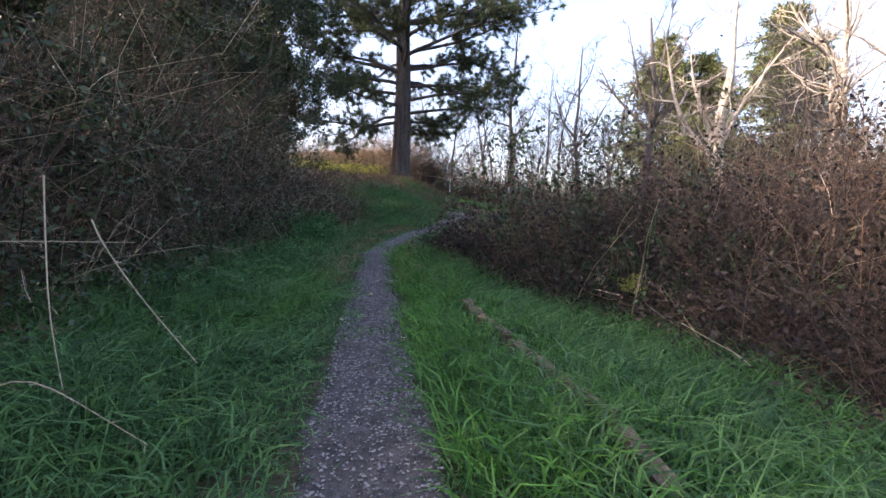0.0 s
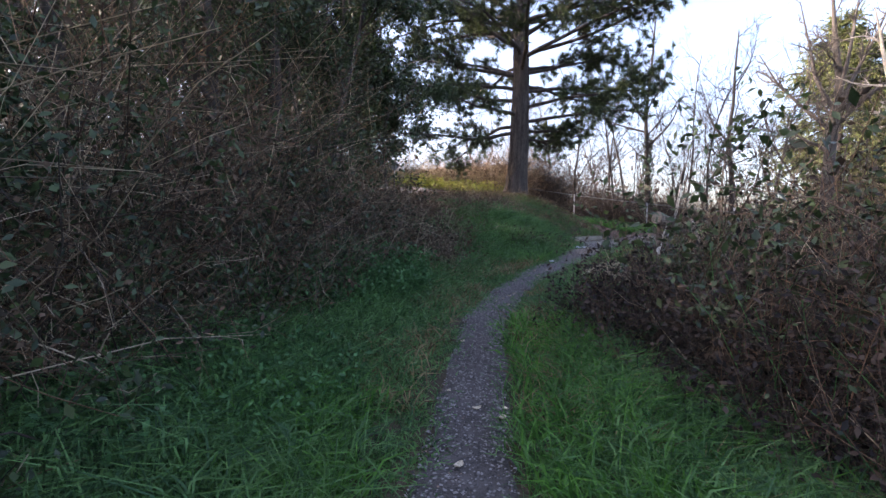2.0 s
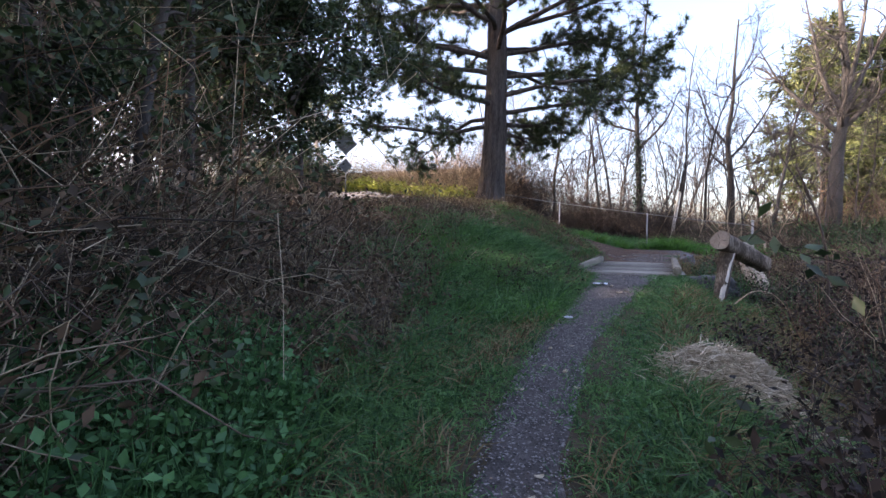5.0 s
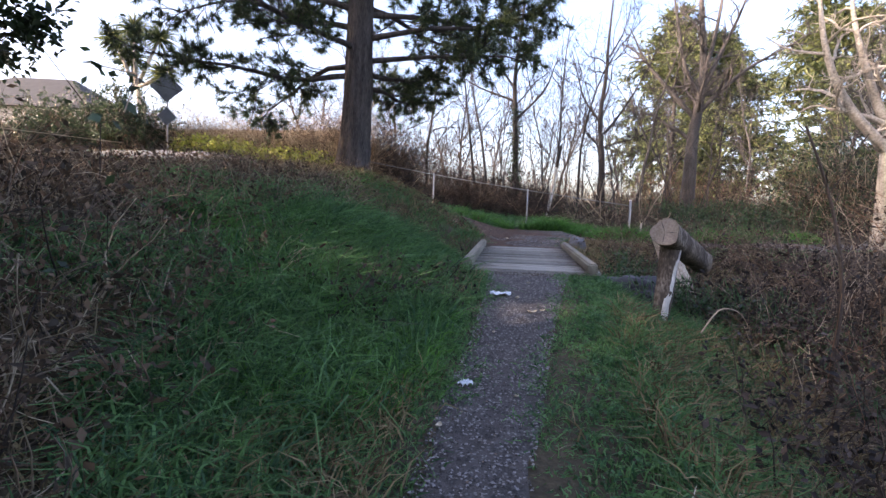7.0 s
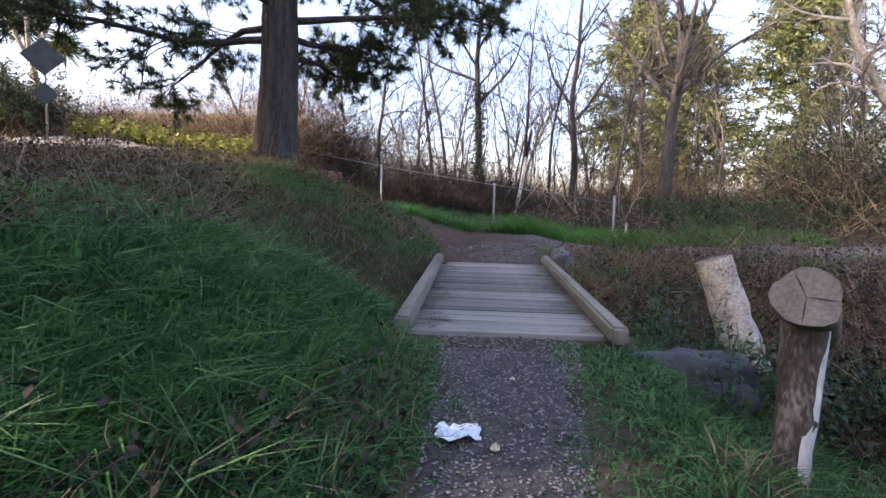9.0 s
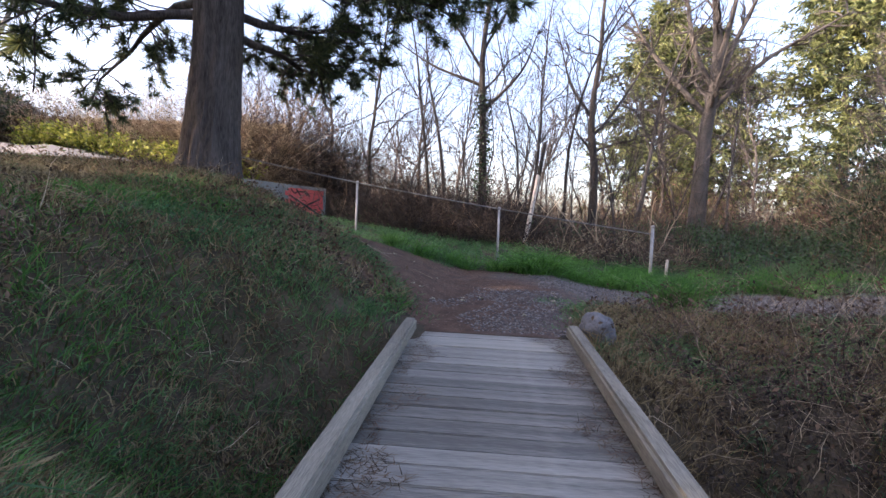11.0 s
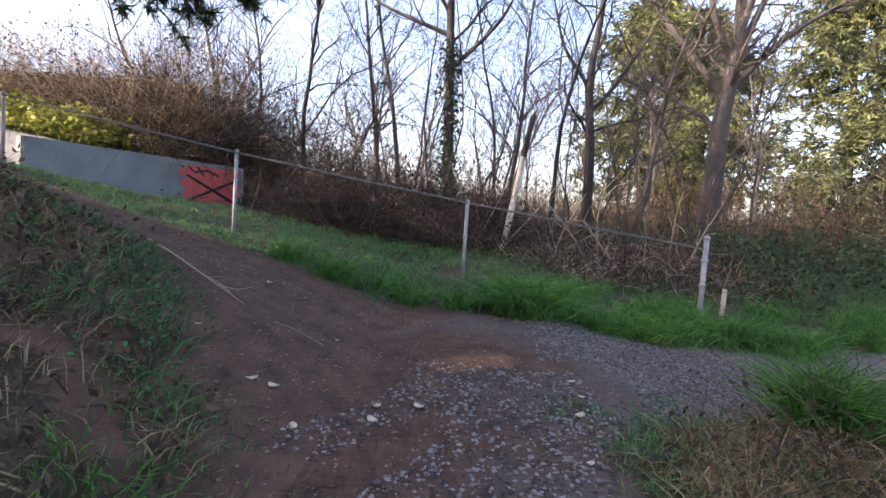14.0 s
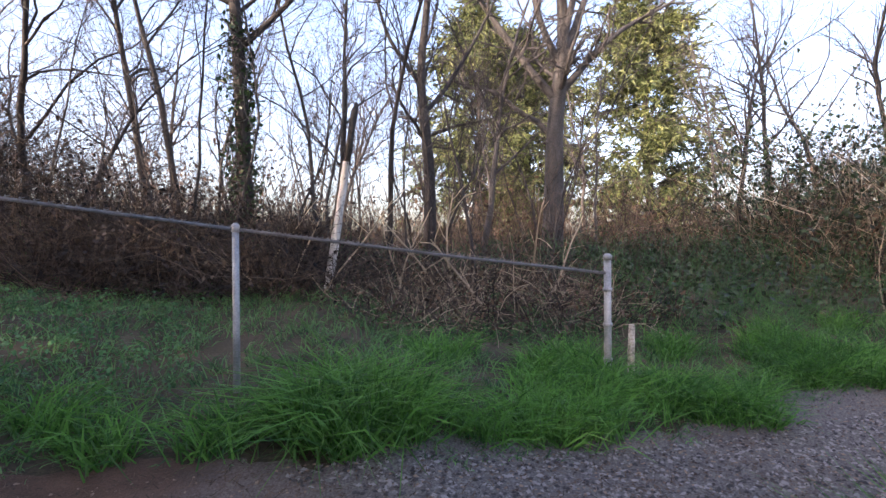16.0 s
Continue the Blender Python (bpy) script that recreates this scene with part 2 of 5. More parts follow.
def grow(start, way, length, rng, k=6, wobble=0.25, sag=0.0):
    """Polylines from start along way, wandering, with sag pulling them down."""
    n = len(start)
    P = np.empty((n, k, 3))
    P[:, 0] = start
    d = unit(way)
    step = (np.broadcast_to(length, (n,)) / (k - 1))[:, None]
    for i in range(1, k):
        d = unit(d + rng.normal(size=(n, 3)) * wobble + np.array([0, 0, -1.0]) * np.reshape(sag, (-1, 1)))
        P[:, i] = P[:, i - 1] + d * step
    return P


def along(P, per, rng, lo=0.25, hi=1.0):
    """Random points on each polyline: places, tangents and where along."""
    n, k, _ = P.shape
    i = np.repeat(np.arange(n), per)
    t = rng.uniform(lo, hi, n * per)
    u = t * (k - 1)
    a = np.minimum(u.astype(int), k - 2)
    f = (u - a)[:, None]
    return P[i, a] * (1 - f) + P[i, a + 1] * f, unit(P[i, a + 1] - P[i, a]), t, i


# ---- the ground ----
PATH_Y = [-30, -8, 0, 1.3, 2.5, 3.75, 6.9, 9, 11, 14, 15.4, 19.8, 22, 40]
PATH_X = [4, 1.8, -0.05, -0.52, -1.0, -1.5, -2.69, -3.1, -3.19, -2.92, -2.83, -2.8, -2.6, -2.2]
RISE_Y = [-30, -8, 0, 2, 4, 7, 9, 12, 14, 15.4, 19.8, 21.5, 24, 27, 34, 60]
RISE_Z = [-0.9, -0.6, -0.12, 0.2, 0.33, 0.68, 0.8, 1.05, 1.3, 1.4, 1.49, 1.6, 1.8, 2.1, 2.5, 2.6]
SLOPE_Y = [-8, 3, 7, 12, 18, 21.5, 23.5, 26, 28, 32]
SLOPE_V = [0.08, 0.1, 0.2, 0.36, 0.47, 0.5, 0.28, 0.17, 0.13, 0.02]


def smooth(a, b, x):
    t = np.clip((x - a) / (b - a), 0, 1)
    return t * t * (3 - 2 * t)


def path_x(y):
    return np.interp(y, PATH_Y, PATH_X)


def wave(x, y, s, seed):
    return np.sin(x * s * 1.3 + seed) * np.cos(y * s + seed * 1.7) + 0.5 * np.sin(x * s * 2.7 - y * s * 2.1 + seed * 3.1)


def wall_side(x, y):
    """Metres to the road's side of the parapet wall's line."""
    return -((x + 8.9) * 4.3 - (y - 32.5) * 2.0) / 4.742


def ground(x, y):
    x, y = np.asarray(x, float), np.asarray(y, float)
    z = np.interp(y, RISE_Y, RISE_Z)
    dx = x - path_x(y)
    d = np.maximum(-dx - 0.75, 0)
    up = np.interp(y, SLOPE_Y, SLOPE_V) * d
    top = np.interp(y, [-8, 4, 9, 12, 15, 18, 22.7, 26, 30], [0.6, 1.1, 1.75, 2.15, 2.5, 2.9, 3.5, 3.65, 4.2]) + 0.02 * np.clip(-8 - x, 0, 14) - z
    top = np.maximum(top, 0.4)
    up = np.where(up > top - 0.4, top - 0.4 + 0.4 * (1 - np.exp(-np.maximum(up - top + 0.4, 0) / 0.4)), up)
    z = z + up * smooth(38, 33, y) + (0.5 * smooth(-5, -9, x)) * smooth(33, 40, y)
    side = wall_side(x, y)
    z = z + np.where(y > 27.5, smooth(-0.05, 0.15, side) * np.maximum(3.72 + 0.17 * np.clip(side - 0.3, 0, 6) - z, 0) * smooth(27.6, 29.5, y), 0)
    r = np.maximum(dx - 0.95, 0)
    fall = np.interp(y, [-8, 2, 6, 9, 13, 17, 19, 21, 24, 40], [0.2, 0.3, 0.5, 0.6, 0.7, 0.95, 0.6, 0.25, 0.42, 0.3])
    z = z - fall * (1 - np.exp(-r * 0.9)) + 0.03 * np.minimum(r, 14)
    ditch = np.exp(-(np.abs(y - 17.6) / 1.25) ** 4) * smooth(-6.2, -4.9, x) * smooth(9, 3, x)
    z = z - ditch * 0.95
    bumpy = smooth(0.5, 1.4, np.abs(dx)) * (1 - smooth(20, 21, y) * smooth(25, 24, y))
    z = z + bumpy * (0.045 * wave(x, y, 1.1, 2.0) + 0.02 * wave(x, y, 3.7, 5.0))
    far = smooth(60, 160, np.hypot(x, y - 10))
    return z * (1 - far) + 2.0 * far


def spaced(lo, hi, step, reach, growth=1.25):
    mid = list(np.arange(lo, hi + step / 2, step))
    s, a, b = step, [lo], [hi]
    while a[-1] > -reach:
        s *= growth
        a.append(a[-1] - s)
        b.append(b[-1] + s)
    return np.array(a[:0:-1] + mid + b[1:])


def ground_sheet():
    gx, gy = spaced(-14, 8, 0.16, 900), spaced(-4, 32, 0.16, 900)
    X, Y = np.meshgrid(gx, gy)
    V = np.stack([X, Y, ground(X, Y)], -1).reshape(-1, 3)
    i = np.arange(X.size).reshape(X.shape)
    F = np.stack([i[:-1, :-1], i[:-1, 1:], i[1:, 1:], i[1:, :-1]], -1).reshape(-1, 4)
    return tagged(np_part("ground", (V, F), M["soil"], smooth=True), "uneven dark soil bank with thin turf", "ground", kind="structure")


ground_sheet()


def strip(name, line, half, mat, lift, label, seed, cross=9):
    """A worn path laid on the ground along a smooth line, with ragged edges."""
    pts = np.array(line, float)
    s = np.concatenate([[0], np.cumsum(np.linalg.norm(np.diff(pts, axis=0), axis=1))])
    u = np.arange(0, s[-1], 0.12)
    c = np.stack([np.interp(u, s, pts[:, 0]), np.interp(u, s, pts[:, 1])], 1)
    ker = np.ones(9) / 9
    pad = np.pad(c, ((4, 4), (0, 0)), mode="edge")
    c = np.stack([np.convolve(pad[:, j], ker, "valid") for j in (0, 1)], 1)
    t = unit(np.gradient(c, axis=0))
    nrm = np.stack([-t[:, 1], t[:, 0]], 1)
    h = np.interp(u, s, half)
    w = np.linspace(-1, 1, cross)
    edge = 1 + 0.1 * np.sin(u * 3.1 + seed) + 0.08 * np.sin(u * 7.7 + seed * 2)
    XY = c[:, None] + nrm[:, None] * (w[None, :, None] * (h * edge)[:, None, None])
    z = ground(XY[..., 0], XY[..., 1]) + lift - 0.03 * (np.abs(w) > 0.99)[None]
    V = np.concatenate([XY, z[..., None]], -1).reshape(-1, 3)
    i = np.arange(len(u) * cross).reshape(len(u), cross)
    F = np.stack([i[:-1, :-1], i[:-1, 1:], i[1:, 1:], i[1:, :-1]], -1).reshape(-1, 4)
    return tagged(np_part(name, (V, F), mat, smooth=True), label, "path", kind="structure")


def path_half(y):
    return np.interp(y, [0, 2.5, 4, 6, 9, 11, 12.5, 14, 15.3], [0.35, 0.31, 0.29, 0.23, 0.25, 0.27, 0.32, 0.4, 0.55])


ys = np.linspace(-8, 15.35, 40)
strip("gravel_path", np.stack([path_x(ys), ys], 1), path_half(ys), M["gravel"], 0.012, "narrow grey gravel footpath worn between grass verges", 1.0)
SLOPE = [(-3.7, 20.5), (-4.6, 21.2), (-5.7, 21.9)]
SLOPE_H = [0.3, 0.55, 0.45]
DIRT = [(-2.8, 20.3), (-2.8, 21.0), (-3.0, 22.3), (-4.6, 23.3), (-7.0, 23.8), (-11, 24.4)]
DIRT_H = [0.8, 1.1, 1.75, 1.05, 0.75, 0.7]
CROSS = [(-4.2, 22.4), (-2.2, 22.75), (0.2, 23.2), (3, 23.6), (7, 23.6), (13, 22.0)]
CROSS_H = [0.5, 1.2, 1.05, 1.0, 1.0, 1.0]


def worn_ground():
    """One sheet of trodden ground, needle litter that turns to gravel, over the union of both ways."""
    gx, gy = np.arange(-11, 13, 0.1), np.arange(19.82, 25.6, 0.1)
    X, Y = np.meshgrid(gx, gy)
    near = np.full(X.shape, 9.0)
    for line, half in ((DIRT, DIRT_H), (CROSS, CROSS_H), (SLOPE, SLOPE_H)):
        for p, q, h0, h1 in zip(line[:-1], line[1:], half[:-1], half[1:]):
            p, q = np.array(p), np.array(q)
            t = np.clip(((X - p[0]) * (q - p)[0] + (Y - p[1]) * (q - p)[1]) / ((q - p) ** 2).sum(), 0, 1)
            near = np.minimum(near, np.hypot(X - p[0] - t * (q - p)[0], Y - p[1] - t * (q - p)[1]) - (h0 + (h1 - h0) * t))
    near += 0.1 * wave(X, Y, 2.3, 1.0) + 0.06 * wave(X, Y, 6.0, 3.0)
    Z = ground(X, Y) + 0.014 - 0.12 * smooth(-0.05, 0.3, near)
    i = np.arange(X.size).reshape(X.shape)
    F = np.stack([i[:-1, :-1], i[:-1, 1:], i[1:, 1:], i[1:, :-1]], -1).reshape(-1, 4)
    ok = (near[:-1, :-1] < 0.35).reshape(-1)
    V = np.stack([X, Y, Z], -1).reshape(-1, 3)
    used, inv = np.unique(F[ok], return_inverse=True)
    return tagged(np_part("dirt_path", (V[used], inv.reshape(-1, 4)), M["worn"], smooth=True), "reddish dirt strewn with pine needles, turning to grey gravel", "path", kind="structure")


worn_ground()


def on_path(x, y, pad=0.0):
    """True where feet keep the ground bare."""
    a = (np.abs(x - path_x(y)) < path_half(y) + pad) & (y < 15.6)
    b = (np.abs(x + 2.82) < 1.0) & (y > 15.2) & (y < 20.2)
    out = a | b
    for line, half in ((DIRT, DIRT_H), (CROSS, CROSS_H)):
        for (p, q, h0, h1) in zip(line[:-1], line[1:], half[:-1], half[1:]):
            p, q = np.array(p), np.array(q)
            t = np.clip(((x - p[0]) * (q - p)[0] + (y - p[1]) * (q - p)[1]) / ((q - p) ** 2).sum(), 0, 1)
            dist = np.hypot(x - p[0] - t * (q - p)[0], y - p[1] - t * (q - p)[1])
            out |= dist < (h0 + (h1 - h0) * t) * 0.95 + pad
    return out


def trodden(x, y):
    """True on the bare slope beside the crossing, but for its tufts."""
    d = np.minimum(np.hypot(x + 4.1, y - 20.9), np.hypot(x + 5.2, y - 21.5))
    return (d < 0.95 + 0.4 * wave(x, y, 1.9, 2.0)) & (wave(x, y, 2.6, 4.0) < -0.15)


# ---- trees ----
def tree_levels(rng, trunk, r0, counts, ratio, spread, rise, lo=0.3, ks=(10, 7, 4, 3), wob=0.16, thin=0.5):
    """Levels of branches from a trunk polyline (1, k, 3): lists of (P, R)."""
    k = trunk.shape[1]
    tt = np.linspace(0, 1, k)
    out = [(trunk, (r0 * (1 - 0.85 * tt))[None])]
    length = np.linalg.norm(np.diff(trunk[0], axis=0), axis=1).sum()
    for lev, per in enumerate(counts):
        P, R = out[-1]
        at, tan, t, i = along(P, per, rng, lo if lev == 0 else 0.15, 0.98)
        n = len(at)
        per_dir = unit(np.cross(tan, rng.normal(size=(n, 3))))
        way = unit(tan * (1 - spread) + per_dir * spread + np.array([0, 0, rise]))
        plen = np.linalg.norm(np.diff(P, axis=1), axis=2).sum(1)[i]
        ln = plen * ratio[lev] * rng.uniform(0.5, 1.15, n) * (1.15 - 0.7 * t)
        kk = ks[lev + 1]
        Q = grow(at, way, ln, rng, kk, wob * (1 + 0.35 * lev))
        rr = np.interp(t, [0, 1], [1, 0.3]) * R[i, 0] * thin
        out.append((Q, np.maximum(rr[:, None] * (1 - 0.75 * np.linspace(0, 1, kk))[None], 0.0035)))
    return out


def bend(pts, k, rng, wob=0.0):
    """A smooth polyline of k points through a few given ones."""
    pts = np.array(pts, float)
    d = np.concatenate([[0], np.cumsum(np.linalg.norm(np.diff(pts, axis=0), axis=1))])
    u = np.linspace(0, d[-1], k)
    P = np.stack([np.interp(u, d, pts[:, j]) for j in range(3)], 1)
    P[1:] += np.cumsum(rng.normal(size=(k - 1, 3)) * wob, axis=0)
    for _ in range(2):
        P[1:-1] = (P[:-2] + 2 * P[1:-1] + P[2:]) / 4
    return P


def forked_tree(name, seed, x, y, spine, r0, limbs, bark, label, extra=8, counts=(9, 6, 4), ivy=0, wob=0.05, stretch=0.42):
    """A bare tree with a trunk and main limbs of a known course: spine (dx, dz), limbs (height, [(dx, dy, dz), ...])."""
    rng = np.random.default_rng(seed)
    root = new(name)
    trunk = bend([(a, 0, b) for a, b in spine], 18, rng, wob * 0.5)
    tt = np.linspace(0, 1, 18)
    R = r0 * (1 - 0.82 * tt)
    R[0] *= 1.3
    np_part("trunk", tubes(trunk[None], R[None], 10), M[bark], root, smooth=True)
    Ps, Rs = [], []
    for h, pts in limbs:
        start = np.array([np.interp(h, trunk[:, 2], trunk[:, j]) for j in range(3)])
        Ps.append(bend([start, *pts], 12, rng, wob))
        Rs.append(np.interp(h, trunk[:, 2], R) * 0.6 * (1 - 0.85 * np.linspace(0, 1, 12)))
    at, tan, t, _ = along(trunk[None], extra, rng, 0.3, 0.98)
    way = tan * 0.5 + unit(rng.normal(size=at.shape)) * 0.6 + [0, 0, 0.2]
    Q = grow(at, way, spine[-1][1] * rng.uniform(0.16, 0.36, extra) * (1.2 - 0.6 * t), rng, 12, 0.2)
    Ps += list(Q)
    Rs += [np.interp(u, tt, R) * 0.4 * (1 - 0.85 * np.linspace(0, 1, 12)) for u in t]
    for p, r in zip(Ps, Rs):
        np_part("limb", tubes(p[None], np.maximum(r, 0.006)[None], 6), M[bark], root, smooth=True)
    P, R = np.array(Ps), np.array(Rs)
    twigs = []
    for lev, per in enumerate(counts):
        at, tan, t, i = along(P, per, rng, 0.12, 1.0)
        way = tan * 0.55 + unit(rng.normal(size=at.shape)) * 0.6 + [0, 0, 0.18]
        plen = np.linalg.norm(np.diff(P, axis=1), axis=2).sum(1)[i]
        Q = grow(at, way, plen * stretch * rng.uniform(0.4, 1.1, len(at)) * (1.2 - 0.6 * t), rng, (7, 5, 3)[lev], 0.28)
        rr = np.interp(t, [0, 1], [0.5, 0.25]) * R[i, 0]
        R = np.maximum(rr[:, None] * (1 - 0.7 * np.linspace(0, 1, Q.shape[1]))[None], 0.0035)
        P = Q
        twigs.append(tubes(P, R, 3))
    np_part("twig_crown", join(*twigs), M[bark], root)
    if ivy:
        at, _, t, _ = along(trunk[None], ivy, rng, 0.02, 0.42)
        at = at + unit(rng.normal(size=at.shape)) * (r0 * 0.8 + rng.uniform(0.0, 0.3, len(at)) * (1 - t))[:, None]
        np_part("ivy", leaves(at, rng.uniform(0.05, 0.1, len(at)), rng), M["ivy"], root, "dark green ivy clinging to the trunk")
    root.matrix_basis = pose(x, y, float(ground(x, y)) - 0.08)
    return tagged(root, label, "tree", "bare trees")


def lean_trunk(rng, height, lean=(0, 0), k=10, wob=0.06):
    return grow(np.zeros((1, 3)), np.array([[lean[0], lean[1], 1.0]]), height, rng, k, wob)


def bare_tree(name, seed, x, y, height, r0, counts=(16, 7, 5), bark="bark_grey", lean=(0, 0), label="", lo=0.25, ivy=0, spread=0.52, rise=0.22, ratio=(0.5, 0.55, 0.55), wob=0.22):
    rng = np.random.default_rng(seed)
    root = new(name)
    lv = tree_levels(rng, lean_trunk(rng, height, lean, 12, 0.1), r0, counts, ratio, spread, rise, lo, wob=wob, ks=(12, 7, 4, 3))
    flare = lv[0][1].copy()
    flare[0, 0] *= 1.25
    np_part("trunk", tubes(lv[0][0], flare, 9), M[bark], root, smooth=True)
    for p, r in zip(*lv[1]):
        np_part("limb", tubes(p[None], r[None], 5), M[bark], root, smooth=True)
    if len(lv) > 2:
        np_part("twig_crown", join(*[tubes(p, r, 3) for p, r in lv[2:]]), M[bark], root)
    if ivy:
        at, _, t, _ = along(lv[0][0], ivy, rng, 0.02, 0.42)
        at = at + unit(rng.normal(size=at.shape)) * (r0 + rng.uniform(0.0, 0.28, len(at)))[:, None]
        np_part("ivy", leaves(at, rng.uniform(0.05, 0.1, len(at)), rng), M["ivy"], root, "dark green ivy clinging to the trunk")
    root.matrix_basis = pose(x, y, float(ground(x, y)) - 0.08)
    return tagged(root, label or "slender bare winter tree with grey bark", "tree", "bare trees")


def pine(x, y):
    rng = np.random.default_rng(5)
    root = new("pine_tree")
    H, r0 = 19.0, 0.43
    trunk = grow(np.zeros((1, 3)), np.array([[0.075, 0.0, 1.0]]), H, rng, 110, 0.008)
    tt = np.linspace(0, 1, 110)
    R = (r0 * (1 - 0.8 * tt) + 0.16 * np.exp(-tt * H / 0.5))[None]
    sides = 84
    V, F = tubes(trunk, R, sides)
    # furrowed bark: plates stand proud between deep vertical cracks
    dense = np.repeat(tt, sides)
    P0 = np.repeat(trunk[0], sides, 0)
    off = V - P0
    ang = np.arctan2(off[:, 1], off[:, 0])
    z = dense * H
    warp = 1.5 * np.sin(z * 1.9 + 2 * np.sin(ang * 3)) + 0.8 * np.sin(z * 4.3 + ang * 5)
    f = 0.26 * np.minimum(np.abs(np.sin(ang * 9 + warp)), 0.55) + 0.05 * np.minimum(np.abs(np.sin(ang * 14 - warp * 0.7 + z * 0.6)), 0.6)
    f += 0.025 * np.sin(z * 9 + ang * 7 + warp * 2) - 0.13
    V = P0 + off * (1 + f)[:, None]
    np_part("trunk", (V, F), M["bark_pine"], root, "thick trunk with furrowed brown bark", smooth=True)
    heights = rng.uniform(4.4, 17.8, 66)
    heights[:12] = [2.75, 2.9, 3.2, 3.3, 3.6, 3.9, 4.2, 4.6, 3.0, 5.2, 5.6, 6.0]
    az = rng.uniform(0, 2 * np.pi, len(heights))
    az[:12] = [1.25, 3.3, 2.7, 0.2, 4.1, 6.2, 3.0, 0.5, 0.8, 3.6, 2.2, 6.0]
    t = heights / H
    at = np.stack([np.interp(t, tt, trunk[0, :, j]) for j in range(3)], 1)
    ln = np.interp(heights, [2.4, 3.0, 5, 9, 14, 18], [3.8, 5.0, 6.2, 6.2, 4.0, 1.4]) * rng.uniform(0.75, 1.1, len(t))
    way = np.stack([np.cos(az), np.sin(az), np.interp(heights, [2.4, 3.5, 6, 18], [0.05, 0.12, 0.28, 0.8])], 1)
    way[:4, 2] = [-0.1, 0.0, 0.03, 0.06]
    way[8, 2] = -0.05
    ln[:12] = [3.2, 5.6, 5.0, 4.8, 5.0, 5.4, 6.0, 6.2, 3.4, 6.5, 6.0, 6.8]
    L1 = grow(at, way, ln, rng, 9, 0.1, 0.028)
    r1 = np.interp(heights, [2.5, 8, 18], [0.09, 0.1, 0.04])[:, None] * (1 - 0.85 * np.linspace(0, 1, 9))[None]
    for p, r in zip(L1, r1):
        np_part("limb", tubes(p[None], r[None], 6), M["bark_pine"], root, smooth=True)
    a2, tan2, t2, i2 = along(L1, 20, rng, 0.25, 1.0)
    side = unit(np.cross(tan2, [0, 0, 1.0])) * rng.choice([-1, 1], len(a2))[:, None]
    L2 = grow(a2, tan2 * 0.7 + side * 0.8 + [0, 0, 0.12], rng.uniform(0.7, 2.1, len(a2)) * (1.2 - 0.6 * t2), rng, 5, 0.2, 0.03)
    a3, tan3, t3, _ = along(L2, 6, rng, 0.3, 1.0)
    L3 = grow(a3, tan3 + rng.normal(size=a3.shape) * 0.6 + [0, 0, 0.1], rng.uniform(0.25, 0.6, len(a3)), rng, 3, 0.2)
    np_part("twig_crown", join(tubes(L2, np.full(L2.shape[:2], 0.016), 3), tubes(L3, np.full(L3.shape[:2], 0.007), 3)), M["bark_pine"], root)
    b, tb, _, _ = along(L3, 3, rng, 0.45, 1.0)
    per = 20
    base = np.repeat(b, per, 0)
    w = unit(np.repeat(tb, per, 0) * 0.7 + rng.normal(size=base.shape) * 0.8)
    n = len(base)
    side = unit(np.cross(w, rng.normal(size=(n, 3)))) * 0.011
    L = rng.uniform(0.13, 0.3, n)[:, None]
    V = np.stack([base - side, base + side, base + w * L], 1).reshape(-1, 3)
    np_part("foliage", (V, np.arange(n * 3).reshape(-1, 3)), M["pine_needle"], root, "dark green needle tufts")
    root.matrix_basis = pose(x, y, float(ground(x, y)) - 0.1)
    return tagged(root, "tall old pine with thick furrowed trunk on a grassy mound", "pine tree")


pine(-7.7, 22.7)


def conifer(seed, x, y, height, width, label="dense green conifer lit by low sun"):
    rng = np.random.default_rng(seed)
    root = new("conifer_tree")
    trunk = lean_trunk(rng, height, (0, 0), 12, 0.02)
    tt = np.linspace(0, 1, 12)
    np_part("trunk", tubes(trunk, (height * 0.018 * (1 - 0.9 * tt))[None], 8), M["bark_dark"], root, smooth=True)
    n1 = 190
    h = rng.uniform(0.04, 0.98, n1)
    az = rng.uniform(0, 2 * np.pi, n1)
    at = np.stack([np.interp(h, tt, trunk[0, :, j]) for j in range(3)], 1)
    ln = width * np.interp(h, [0, 0.25, 0.7, 1], [0.8, 1.0, 0.7, 0.12]) * rng.uniform(0.6, 1.15, n1)
    L1 = grow(at, np.stack([np.cos(az), np.sin(az), np.full(n1, 0.35)], 1), ln, rng, 7, 0.12, 0.07)
    a2, t2, u2, _ = along(L1, 18, rng, 0.2, 1.0)
    L2 = grow(a2, t2 * 0.5 + rng.normal(size=a2.shape) * 0.5, rng.uniform(0.4, 1.1, len(a2)), rng, 3, 0.25, 0.15)
    np_part("bough_frame", join(tubes(L1, np.full(L1.shape[:2], 0.03), 3), tubes(L2, np.full(L2.shape[:2], 0.009), 3)), M["bark_dark"], root)
    b, tb, _, _ = along(L2, 13, rng, 0.05, 1.0)
    w = unit(tb + rng.normal(size=b.shape) * 0.55 + [0, 0, -0.15])
    np_part("crown", blades(b, w, rng.uniform(0.18, 0.46, len(b)), rng.uniform(0.045, 0.11, len(b)), rng, 0.3), M["conifer"], root, "yellow-green sprays of foliage")
    root.matrix_basis = pose(x, y, float(ground(x, y)) - 0.1)
    return tagged(root, label, "conifer", "conifers behind the thicket")


conifer(21, 9.0, 50, 16.5, 5.6)
conifer(22, 18.0, 45, 16.5, 5.2)
conifer(23, 13.2, 51, 15.0, 5.2)
conifer(26, 17.0, 19, 10.0, 3.6)

